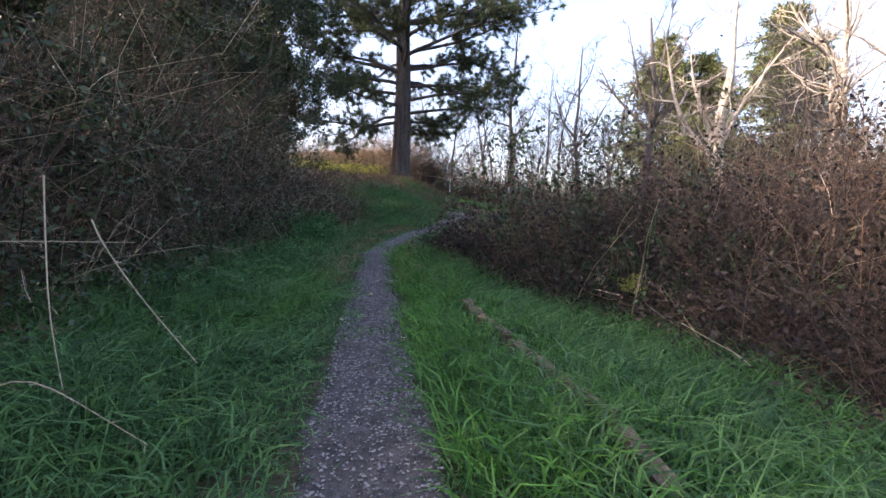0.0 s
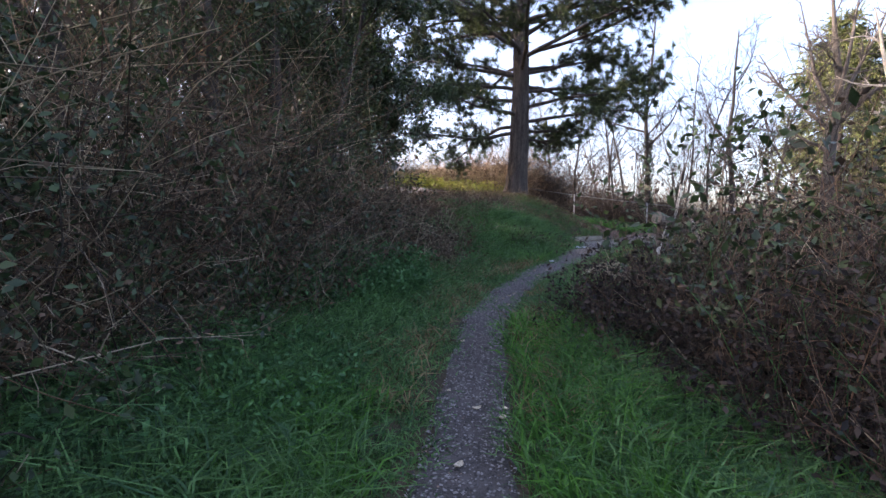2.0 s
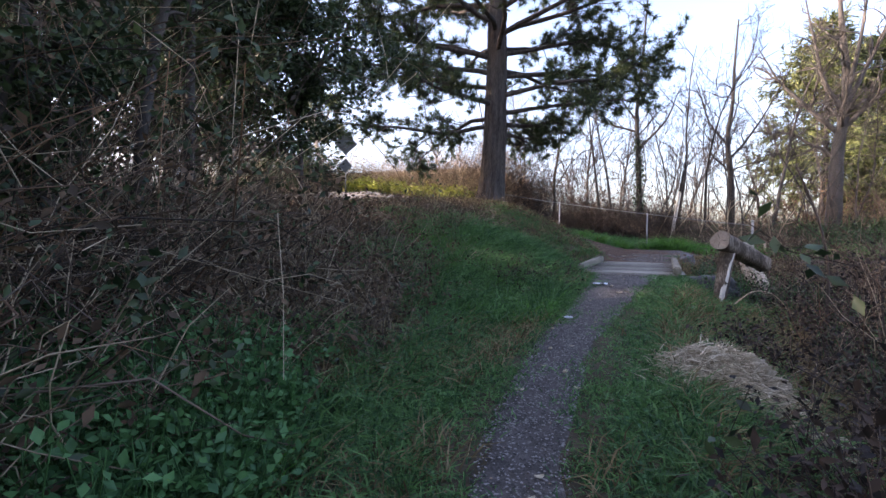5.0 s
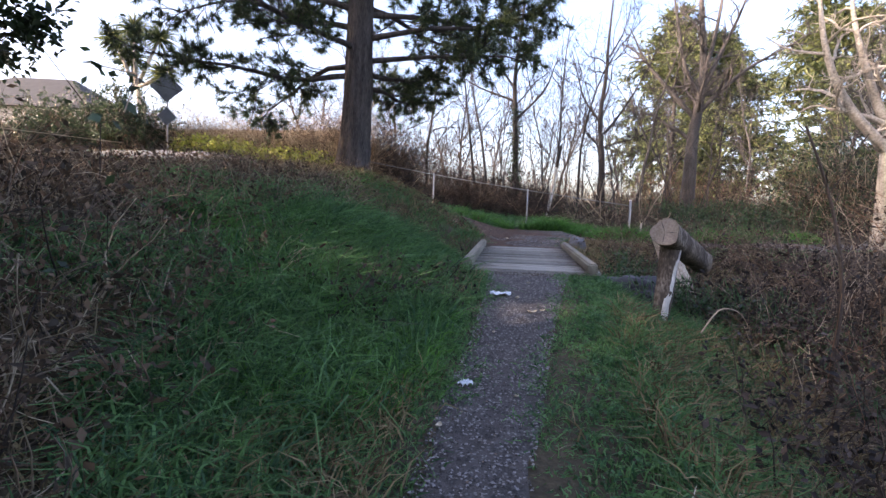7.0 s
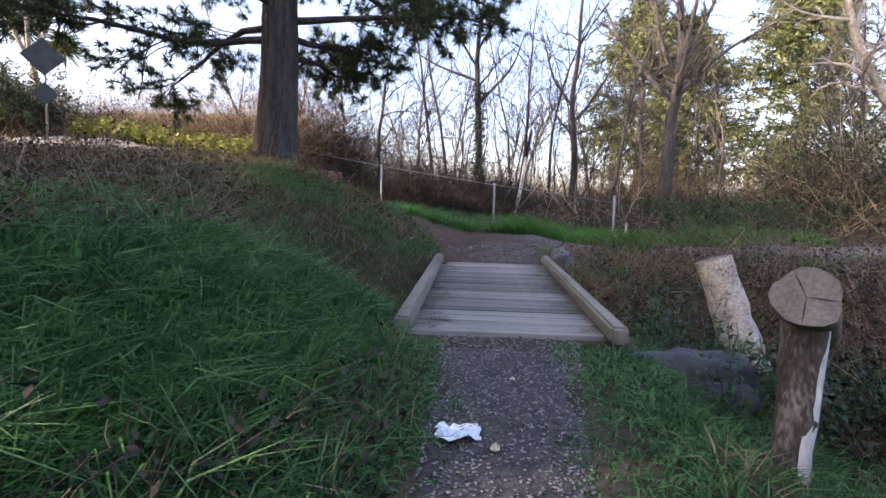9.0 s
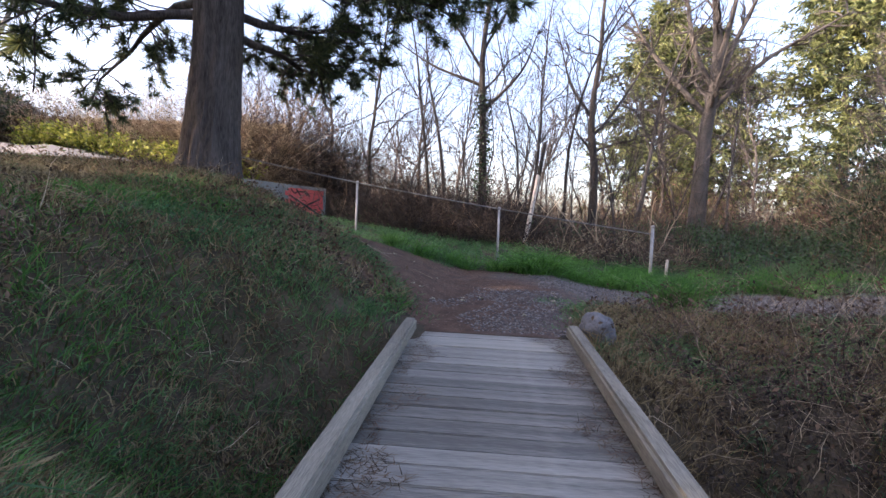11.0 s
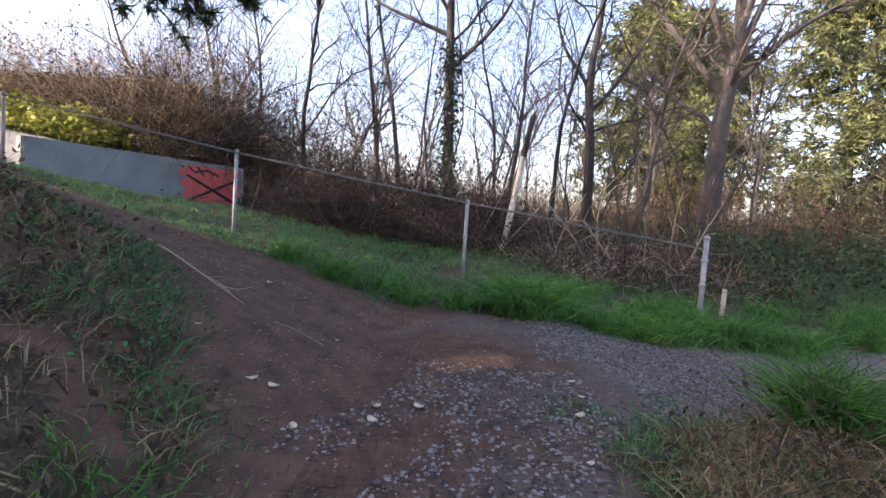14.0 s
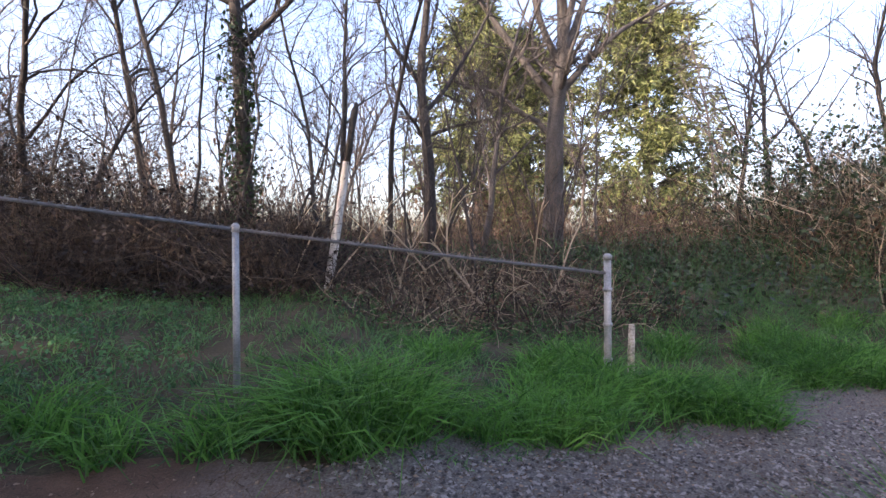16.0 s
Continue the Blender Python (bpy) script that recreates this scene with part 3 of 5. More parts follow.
# the bare wood behind the fence
forked_tree("bare_tree", 31, -2.94, 30.5, [(0, 0), (-0.05, 2.5), (-0.06, 4.8), (-0.2, 5.7), (0.1, 8.0), (0.3, 11)], 0.16, [(5.0, [(-1.5, 0.2, 5.6), (-3.3, 0.3, 6.6)]), (5.5, [(-0.94, 0, 6.7), (-2.0, -0.2, 8.4)]), (6.0, [(0.5, 0.2, 7.1), (1.3, 0.3, 9.2)]), (4.2, [(0.8, -0.5, 5.0), (1.4, -0.6, 6.6)])], "bark_dark", "dark bare tree with ivy round its lower trunk", ivy=1300, extra=10)
forked_tree("bare_tree", 32, 0.93, 32.5, [(0, 0), (0, 0.75), (-0.06, 3.2), (-0.33, 4.6), (-0.1, 6.75), (-0.14, 8.1), (0.05, 10.5)], 0.17, [(4.0, [(0.6, 0.1, 4.9), (1.46, 0.2, 6.2), (2.4, 0.2, 8.2)]), (4.6, [(-0.92, 0, 5.5), (-1.6, 0.2, 8.0)]), (7.5, [(0.6, 0.2, 8.6), (0.9, 0.3, 10.4)])], "bark_dark", "tall bare tree with a bending dark trunk", extra=9)
bare_tree("bare_tree", 33, -0.2, 31.6, 9.0, 0.07, (14, 7, 4), "bark_dark", (-0.05, 0))
bare_tree("bare_tree", 34, -1.3, 33.5, 9.5, 0.08, (14, 7, 4), "bark_dark", (0.1, 0))
forked_tree("bare_tree", 35, -4.61, 31.9, [(0, 0), (-0.35, 2.0), (-0.62, 4.1), (-0.8, 5.8), (-1.3, 8.0)], 0.085, [(4.6, [(-1.3, 0, 6.0), (-2.2, 0.1, 7.6)]), (5.0, [(-0.3, 0.1, 6.4), (0.1, 0.2, 8.0)])], "bark_grey", "slim leaning bare tree with grey bark", counts=(8, 5, 4))
forked_tree("bare_tree", 36, -4.15, 31.7, [(0, 0), (-0.2, 2.0), (-0.42, 3.8), (-0.9, 5.8), (-1.0, 8.2)], 0.08, [(4.4, [(0.2, 0, 5.8), (0.5, 0.1, 7.6)])], "bark_grey", "slim leaning bare tree with grey bark", counts=(8, 5, 4))
bare_tree("bare_tree", 37, -7.6, 33.2, 9.0, 0.09, (16, 8, 4), "bark_dark", (0.03, 0))
bare_tree("bare_tree", 38, 2.6, 33.5, 9.5, 0.1, (14, 8, 4), "bark_grey", (0.06, 0))
bare_tree("bare_tree", 39, -9.4, 35.0, 7.5, 0.08, (18, 8, 4), "bark_dark")
forked_tree("alder_tree", 40, 5.32, 34.4, [(0, 0), (0.1, 2.2), (0.15, 4.4), (0.5, 6.5), (0.4, 8.5), (0.0, 12.5)], 0.35, [(6.3, [(1.1, 0, 7.8), (1.85, 0.2, 9.5), (3.0, 0.3, 12.5)]), (6.0, [(-0.6, 0, 7.2), (-1.0, -0.2, 8.9), (-1.6, -0.3, 12)]), (5.2, [(2.0, -0.4, 7.0), (4.9, -0.6, 8.7)]), (5.0, [(-0.9, 0.2, 6.2), (-2.4, 0.3, 7.5), (-3.4, 0.3, 9.6)]), (6.8, [(0.9, -0.6, 9.0), (1.2, -0.9, 12.4)])], "bark_grey", "large bare tree with forked grey trunk", extra=10, counts=(11, 7, 5))
forked_tree("pale_tree", 41, 6.46, 23.0, [(0, 0), (-0.02, 1.5), (-0.1, 3.0), (-0.1, 4.6), (0.3, 6.0), (0.5, 9.5)], 0.3, [(2.5, [(-0.5, -0.1, 3.0), (-1.25, -0.1, 3.8), (-1.9, -0.2, 5.2), (-2.3, -0.2, 7.6)]), (2.9, [(-0.5, 0.2, 4.0), (-0.8, 0.2, 5.0), (-1.1, 0.3, 7.6)]), (3.1, [(0.5, -0.2, 4.2), (1.2, -0.3, 5.4), (2.5, -0.4, 7.4)])], "bark_pale", "leaning bare tree with patchy pale bark", extra=12)
bare_tree("bare_tree", 42, 6.5, 15.0, 9.0, 0.13, (18, 9, 5), "bark_pale", (-0.05, 0.0), "bare tree with pale twigs", 0.2)
bare_tree("bare_tree", 46, 9.0, 11.0, 9.5, 0.15, (18, 9, 5), "bark_pale", (-0.06, 0))
bare_tree("bare_tree", 47, 13.0, 26.0, 9.0, 0.15, (18, 9, 5), "bark_grey")
bare_tree("bare_tree", 48, 11.2, 33.0, 9.5, 0.1, (18, 9, 5), "bark_dark", (0.06, 0))
bare_tree("bare_tree", 49, 13.2, 33.5, 10.0, 0.11, (20, 9, 5), "bark_dark", (0.1, 0))
bare_tree("bare_tree", 50, 12.4, 29.5, 8.5, 0.09, (20, 9, 5), "bark_dark", (0.02, 0))
bare_tree("bare_tree", 51, 16.5, 34.5, 9.5, 0.11, (20, 9, 5), "bark_grey", (-0.05, 0))
for i in range(16):
    r = np.random.default_rng(500 + i)
    bare_tree("bare_tree", 60 + i, float(-22 + 2.6 * i + r.uniform(-1, 1)), float(r.uniform(38, 52)), float(r.uniform(7, 11)), 0.1, (16, 8, 3), "bark_grey" if i % 2 else "bark_dark")


for i in range(34):
    r = np.random.default_rng(700 + i)
    bare_tree("sapling", 100 + i, float(r.uniform(-7.4, 8)), float(r.uniform(29.2, 37)), float(r.uniform(4.5, 8.5)), float(r.uniform(0.022, 0.05)), (12, 5, 4), ("bark_grey", "bark_dark", "bark_dark")[i % 3], (float(r.normal() * 0.13), 0), "thin crooked leafless sapling in the undergrowth", 0.3, wob=0.28)["group"] = "saplings"


# ---- thickets ----
def scatter(n, rng, x0, x1, y0, y1, keep=None):
    out = np.empty((0, 2))
    while len(out) < n:
        p = np.stack([rng.uniform(x0, x1, n), rng.uniform(y0, y1, n)], 1)
        if keep is not None:
            p = p[keep(p[:, 0], p[:, 1])]
        out = np.concatenate([out, p])
    return out[:n]


def off_path(P):
    """Keeps stems out of the walked way."""
    x, y = P[..., 0], P[..., 1]
    c = path_x(y)
    d = x - c
    near = (np.abs(d) < 0.5) & (y < 22)
    P[..., 0] = np.where(near, c + np.sign(d) * 0.5, x)
    return P


def thicket(name, seed, n, box, keep, height, mats, leafs, label, tilt=0.5, sag=0.12, r=0.006, leaf_mat="leaf_dark", leaf=(0.03, 0.07), wob=0.22, k=5, two=2, bound=None):
    """A tangle of arching stems, and what leaves it has kept."""
    rng = np.random.default_rng(seed)
    p = scatter(n, rng, *box, keep)
    g = ground(p[:, 0], p[:, 1])
    h = height(p[:, 0], p[:, 1]) * rng.uniform(0.45, 1.15, n)
    base = np.stack([p[:, 0], p[:, 1], g - 0.05], 1)
    way = np.concatenate([rng.normal(size=(n, 2)) * tilt, np.ones((n, 1))], 1)
    P = grow(base, way, h * 1.35, rng, k, wob, sag * rng.uniform(0.2, 1.6, n))
    P[..., 2] = np.maximum(P[..., 2], ground(P[..., 0], P[..., 1]) + 0.02)
    P = off_path(P)
    if bound:
        P = bound(P)
    R = (r * rng.uniform(0.5, 1.5, n))[:, None] * (1 - 0.7 * np.linspace(0, 1, k))[None]
    if two:
        a, t, _, _ = along(P, two, rng, 0.25, 0.95)
        Q = grow(a, t + rng.normal(size=a.shape) * 0.7, rng.uniform(0.15, 0.5, len(a)) * np.repeat(np.clip(h, 0.4, 2), two), rng, 3, 0.3, 0.05)
        Q = off_path(Q)
        if bound:
            Q = bound(Q)
        RQ = np.full(Q.shape[:2], r * 0.4)
    root = new(name)
    m = len(mats)
    for j, mt in enumerate(mats):
        pieces = [tubes(P[j::m], R[j::m], 3)]
        if two:
            pieces.append(tubes(Q[j::m], RQ[j::m], 3))
        np_part("stem_tangle", join(*pieces), M[mt], root)
    if leafs:
        src = np.concatenate([P[:, 1:4], P[:, -3:]]) if not two else Q
        a, _, _, _ = along(src, leafs, rng, 0.1, 1.0)
        a = a + rng.normal(size=a.shape) * 0.05
        np_part("foliage", leaves(a, rng.uniform(*leaf, len(a)), rng), M[leaf_mat], root)
    return tagged(root, label, "thicket", kind="stuff")


def right_edge(y):
    return np.interp(y, [-6, 1.5, 2.6, 3.4, 4.4, 5.0, 5.7, 6.3, 6.8, 7.4, 8.0, 8.7, 10, 12, 14, 15.5, 19.5, 20.6, 30], [3.0, 2.0, 1.5, 1.15, 0.95, 0.25, -0.55, -1.45, -1.86, -2.05, -2.1, -2.0, -2.0, -2.05, -1.75, -1.3, -1.2, 1.2, 4])


def left_edge(y):
    return np.interp(y, [-6, 0, 4, 7, 9, 10, 11.7, 12.4, 13.2, 15], [-2.4, -2.5, -3.5, -4.3, -4.45, -4.5, -4.7, -5.2, -6.5, -8])


def hold(P, edge, sign):
    """Bends stems back that reach out past the thicket's edge."""
    over = sign * (P[..., 0] - edge(P[..., 1])) - 0.1
    soft = 0.1 + 0.4 * (1 - np.exp(-np.maximum(over, 0) / 0.4))
    P[..., 0] = np.where(over > 0, edge(P[..., 1]) + sign * soft, P[..., 0])
    return P


def hold_left(P):
    return hold(P, left_edge, 1)


def hold_right(P):
    return hold(P, right_edge, -1)


thicket("bramble_thicket", 101, 6800, (-2.1, 6.0, 1.0, 9.2), lambda x, y: x > right_edge(y) + 0.15, lambda x, y: np.interp(x - right_edge(y), [0, 0.4, 1.2, 2.2, 4], [0.32, 0.78, 1.2, 1.55, 1.7]) * np.interp(y, [1, 3, 4.5, 7.6, 8.4, 9.3], [0.45, 0.75, 1.0, 1.0, 0.75, 0.45]) * (1 + 0.22 * wave(x, y, 1.5, 3.0)), ("stem_dark", "stem_dark", "stem_brown", "stem_dark", "stem_russet"), 7, "tangled brown bramble canes leaning over the grass verge", leaf_mat="leaf_dead", leaf=(0.02, 0.045), r=0.0045, bound=hold_right)
thicket("bramble_thicket", 102, 4600, (-2.1, 7, 8.6, 20), lambda x, y: (x > right_edge(y) + 0.1) & (np.hypot(x + 1.85, y - 10.5) > 0.5) & ~((x < -0.9) & (y > 12.6) & (y < 15.4) & (wave(x, y, 2.1, 1.0) < 1.1)), lambda x, y: np.interp(x - right_edge(y), [0, 0.7, 1.4, 2.2, 6], [0.25, 0.55, 0.9, 1.35, 1.8]) * np.interp(y, [9, 10.5, 17, 19, 20], [0.8, 1.0, 1.0, 0.7, 0.5]), ("stem_dark", "stem_brown", "stem_dark", "stem_russet", "stem_pale"), 6, "low brown bramble tangle filling the ditch", leaf_mat="leaf_dead", leaf=(0.02, 0.045), r=0.005, bound=hold_right)
thicket("bramble_thicket", 103, 2200, (1.5, 14, 1.0, 30), lambda x, y: (x > right_edge(y) + 3.2) & ~((y > 20.8) & (y < 25.0)), lambda x, y: np.interp(x, [2, 8, 14], [1.7, 3.1, 4.0]), ("stem_brown", "stem_russet", "stem_pale"), 3, "tall russet bramble bank under bare trees", leaf_mat="leaf_brown", r=0.009, leaf=(0.04, 0.09))
thicket("hedge_thicket", 104, 4600, (-11, -2.4, -4, 9.8), lambda x, y: x < left_edge(y) - 0.55 * np.maximum(y - 6.5, 0), lambda x, y: np.interp(left_edge(y) - x, [0, 0.5, 1.5, 3, 7], [0.5, 1.2, 2.6, 4.2, 4.8]) * np.interp(y, [-4, 6.5, 9.8], [1.1, 1.0, 0.8]), ("stem_dark", "stem_brown", "stem_russet", "stem_brown", "stem_pale"), 14, "tall dark evergreen thicket laced with dead canes", tilt=0.5, sag=0.08, r=0.006, leaf=(0.02, 0.048), wob=0.32, bound=hold_left)
thicket("dead_twigs", 123, 520, (-6.5, -2.7, 0.3, 7.5), lambda x, y: (x < left_edge(y) - 0.3) & (x > left_edge(y) - 2.2), lambda x, y: np.interp(left_edge(y) - x, [0.3, 1.0, 2.2], [1.2, 2.4, 3.6]), ("stem_russet", "stem_brown", "stem_brown", "stem_pale"), 3, "dry brown twigs lacing the hedge face", leaf_mat="leaf_brown", leaf=(0.018, 0.04), tilt=0.4, sag=0.05, r=0.0045, wob=0.3, k=7, two=5, bound=hold_left)
thicket("bramble_thicket", 105, 4600, (-12, -4.2, 6.2, 15.5), lambda x, y: x < left_edge(y) + 0.1, lambda x, y: np.interp(left_edge(y) - x, [0, 0.7, 1.6, 3], [0.5, 0.95, 1.4, 1.7]) * np.interp(y, [6.5, 9.0, 10.5, 12, 15.5], [1.2, 1.0, 0.68, 0.42, 0.3]), ("stem_brown", "stem_pale", "stem_pale", "stem_russet", "stem_brown"), 3, "low bank of dead brown brambles on the slope", leaf_mat="leaf_brown", bound=hold_left, leaf=(0.02, 0.05))
thicket("brushwood", 106, 1500, (-2.2, 3.6, 26.6, 31), lambda x, y: (np.abs(x - 0.9) < 2.4), lambda x, y: np.interp(np.abs(x - 1.0), [0, 2.6], [1.0, 0.55]), ("stem_dark", "stem_dark", "stem_pale"), 1, "heap of dead brush behind the fence", leaf_mat="leaf_brown", tilt=0.9, r=0.008)
thicket("brushwood", 107, 1700, (-8, 8, 30.5, 36), lambda x, y: (wall_side(x, y) < -0.3) & (x > -7.8), lambda x, y: 1.35 + 0.5 * wave(x, y, 0.9, 2.0), ("stem_dark", "stem_dark", "stem_brown"), 1, "dense dead undergrowth between bare trees", leaf_mat="leaf_brown", r=0.008, wob=0.34, tilt=0.7)
thicket("hedgerow", 108, 4600, (-30, -9.5, 29.5, 32.8), lambda x, y: (wall_side(x, y) > 1.0) & (x - y * 0 < -9.0) & (y > 31.2 - (x + 12) * 0.0), lambda x, y: np.interp(x, [-26, -14, -9], [1.9, 2.4, 3.2]), ("stem_pale", "stem_russet", "stem_pale"), 1, "sunlit hedgerow of dry stems before a board fence", leaf_mat="leaf_brown", r=0.008, two=3)
thicket("shrub_belt", 109, 1800, (-30, 26, 37, 47), lambda x, y: (x > -12), lambda x, y: 2.6 + 0.7 * wave(x, y, 0.5, 1.0), ("stem_brown", "stem_russet", "stem_brown"), 2, "far belt of sunlit dry shrubs", leaf_mat="leaf_brown", r=0.016, leaf=(0.08, 0.16))


thicket("bramble_thicket", 112, 2500, (-11.5, -4.2, 9.5, 22), lambda x, y: (x < path_x(y) - 1.5) & (wave(x, y, 0.8, 6.0) + 0.35 * (-4.5 - x) / 2 > 0.25) & ~on_path(x, y, 0.6), lambda x, y: 0.34 + 0 * x, ("stem_brown", "stem_russet", "stem_pale"), 2, "low dead bracken and brambles over the bank", leaf_mat="leaf_brown", tilt=0.9, r=0.004, leaf=(0.02, 0.04))
thicket("dead_canes", 113, 280, (-1.5, 4.5, 2.0, 8.8), lambda x, y: x > right_edge(y) + 0.1, lambda x, y: 1.1 + 0 * x, ("stem_pale", "stem_russet"), 0, "long pale dead canes leaning out of the brambles", tilt=1.0, sag=0.1, r=0.006, wob=0.16, bound=hold_right)
thicket("evergreen_brambles", 114, 200, (-1.2, 2.2, 6.0, 8.6), lambda x, y: x > right_edge(y) + 0.7, lambda x, y: 1.9 + 0 * x, ("stem_brown",), 16, "dark-leaved bramble shoots above the dead canes", tilt=0.3, r=0.005, leaf=(0.03, 0.065))
thicket("hedge_shrubs", 115, 1500, (-13, -8.3, 32.2, 36), lambda x, y: wall_side(x, y) < 9, lambda x, y: 3.5 + 0 * x, ("stem_dark", "stem_dark", "stem_brown"), 1, "dense dark leafless shrubs at the fence's end", leaf_mat="leaf_brown", tilt=0.6, r=0.01, wob=0.3, two=5)
thicket("dead_bracken", 117, 1400, (-1.6, 3.0, 18.2, 21.9), lambda x, y: ~on_path(x, y, 0.2) & (x > -1.5), lambda x, y: np.interp(x, [-1.5, 0.2, 1.2], [0.4, 0.75, 1.0]), ("stem_pale", "stem_brown", "stem_brown", "stem_dark"), 1, "dead bracken and dry stalks beside the bridge", leaf_mat="leaf_brown", tilt=0.8, r=0.004, leaf=(0.02, 0.05), two=3)


def brown_bank(x, y):
    """Where the bank is overgrown with dead stems in place of grass."""
    return (y > 8) & (y < 20.5) & (x < path_x(y) - 1.4 - 0.3 * wave(x, y, 0.9, 1.0) - 0.55 * np.clip(y - 12, 0, 2) - 0.12 * np.maximum(y - 14, 0))


thicket("dead_undergrowth", 118, 4200, (-10, -4, 8.2, 18), brown_bank, lambda x, y: 0.46 + 0.1 * wave(x, y, 1.3, 2.0), ("stem_brown", "stem_pale", "stem_russet", "stem_pale"), 3, "dead tangled undergrowth on the bank", leaf_mat="leaf_brown", tilt=0.9, r=0.004, leaf=(0.018, 0.04))
thicket("dead_canes", 120, 130, (-4.5, -3.6, 12.4, 14.2), lambda x, y: np.abs(y - 13.3 - (x + 4.0) * 2.2) < 0.35, lambda x, y: 0.42 + 0 * x, ("stem_dark", "stem_brown", "stem_dark"), 2, "dark dead canes lying over the grass bank", leaf_mat="leaf_dead", tilt=1.1, r=0.006, leaf=(0.02, 0.045), two=3)
thicket("undergrowth", 121, 2400, (-7.2, -1.5, 28.4, 31.5), lambda x, y: (x > -5.7 - (y - 29) * 0.75), lambda x, y: 1.45 + 0.35 * wave(x, y, 0.9, 4.0), ("stem_dark", "stem_dark", "stem_brown"), 3, "dense dark leafless undergrowth behind the fence", leaf_mat="leaf_dead", tilt=0.6, r=0.007, leaf=(0.03, 0.06), wob=0.3)
thicket("dead_stalks", 110, 600, (-8, 9, 29.5, 38), lambda x, y: (wall_side(x, y) < -0.3) & (x > -7.8), lambda x, y: 3.0 + 0 * x, ("stem_brown",), 0, "tall thin leafless shoots between the trees", tilt=0.12, sag=0.0, r=0.009, wob=0.24)
thicket("evergreen_shrubs", 111, 1300, (6.5, 17, 26, 33), lambda x, y: (x > 7.0 + (y - 26) * 0.3), lambda x, y: 3.3 + 0.6 * wave(x, y, 0.7, 1.0), ("stem_dark", "stem_pale"), 9, "dark evergreen shrubs beside the gravel path", tilt=0.35, sag=0.05, r=0.01, leaf=(0.05, 0.1))


def i_front(x, y):
    """Close to the path, where single leaves show."""
    return x > -7 and y > 0


def evergreen(seed, x, y, height, width, size=1.0, label="dark broadleaf evergreen tree above the thicket", lo=0.12, per=0):
    rng = np.random.default_rng(seed)
    root = new("evergreen_tree")
    lv = tree_levels(rng, lean_trunk(rng, height, (0, 0), 10), (0.009 if per else 0.018) * height, (20, 8, 5), (width / height, 0.45, 0.5), 0.6, 0.15, lo, ks=(10, 6, 4, 3))
    np_part("trunk", tubes(lv[0][0], lv[0][1], 7), M["bark_dark"], root, smooth=True)
    np_part("bough_frame", join(*[tubes(p, r, 3) for p, r in (lv[1:] if size == 1 else lv[1:3])]), M["bark_dark"], root)
    a, _, _, _ = along(lv[3][0], per or ((24 if i_front(x, y) else 16) if size == 1 else 13), rng, 0.1, 1.0)
    a = a + rng.normal(size=a.shape) * 0.1
    np_part("crown", leaves(a, rng.uniform(0.024, 0.05, len(a)) * size, rng), M["leaf_dark"], root)
    root.matrix_basis = pose(x, y, float(ground(x, y)) - 0.1)
    return tagged(root, label, "tree", "evergreen trees")


# The ones behind the start are never seen; added to help shade the way.
for i, (x, y, h, w) in enumerate([(-4.9, 3.3, 4.2, 1.3), (-4.3, 0.9, 4.0, 1.3), (-6.5, 7.9, 6.2, 1.6), (-6.6, 7.0, 6.5, 2.2), (-9.5, 11.2, 7.5, 2.4), (-5.8, 2.6, 6.5, 2.6), (-7.4, 5.6, 7.5, 2.8), (-8.2, 9.0, 8.5, 3.0), (-5.4, -1.0, 8, 2.8), (-9.5, 2.0, 10.0, 3.6), (-11.5, 7.5, 10.5, 3.8), (-4.5, -5.5, 10, 3.8), (-11, -4, 11, 4), (-13.5, 11.0, 9.5, 3.4), (1.5, -9, 10, 4)]):
    evergreen(200 + i, x, y, h, w)
# Tall trees added to keep low sun off the path; mostly out of view.
for i, (x, y, h, w) in enumerate([(-20, 16.5, 14, 5.5), (-24.5, 18.7, 17, 4.6), (-13, 14.3, 9, 3.0), (-16.5, 14, 12, 4), (-30, 15, 16, 5), (-17, 11.5, 12, 5), (-23, 11, 14, 5.5), (-31.5, 16.8, 18, 4.6), (-20, 4, 13, 5), (-19.5, 20.8, 11, 3.2)]):
    evergreen(230 + i, x, y, h, w, 5.6, "evergreen tree added west of the path to shade it")
evergreen(252, -6.7, 9.8, 6.4, 2.0, lo=0.4, per=32)
evergreen(253, -6.4, 9.0, 6.6, 2.0, lo=0.36, per=30)
evergreen(250, -6.0, 8.2, 6.4, 1.9, lo=0.42, per=13)
evergreen(255, -7.5, 12.4, 5.6, 2.0, 1.5, lo=0.14, per=24)
evergreen(256, -8.7, 12.0, 6.2, 2.2, 1.5, lo=0.12, per=28)
evergreen(251, -8.0, 10.8, 7.0, 2.3, 1.5, lo=0.15, per=28)
evergreen(254, -11.0, 13.2, 8.0, 2.6, 1.5, lo=0.12, per=24)


# ---- grass ----
def grass(name, seed, n, box, keep, height, mat, label, width=(0.006, 0.012), lean=0.5, droop=0.5):
    rng = np.random.default_rng(seed)
    tuft = scatter(n // 7, rng, *box, keep)
    p = np.repeat(tuft, 7, 0) + rng.normal(size=(len(tuft) * 7, 2)) * 0.05
    h = height(p[:, 0], p[:, 1]) * rng.uniform(0.45, 1.25, len(p))
    base = np.stack([p[:, 0], p[:, 1], ground(p[:, 0], p[:, 1]) - 0.02], 1)
    shared = np.repeat(rng.normal(size=(len(tuft), 2)) * 0.35, 7, 0)
    way = unit(np.concatenate([rng.normal(size=(len(p), 2)) * lean + shared, np.ones((len(p), 1))], 1))
    return tagged(np_part(name, blades(base, way, h, rng.uniform(*width, len(p)), rng, droop), M[mat]), label, "grass", kind="stuff")


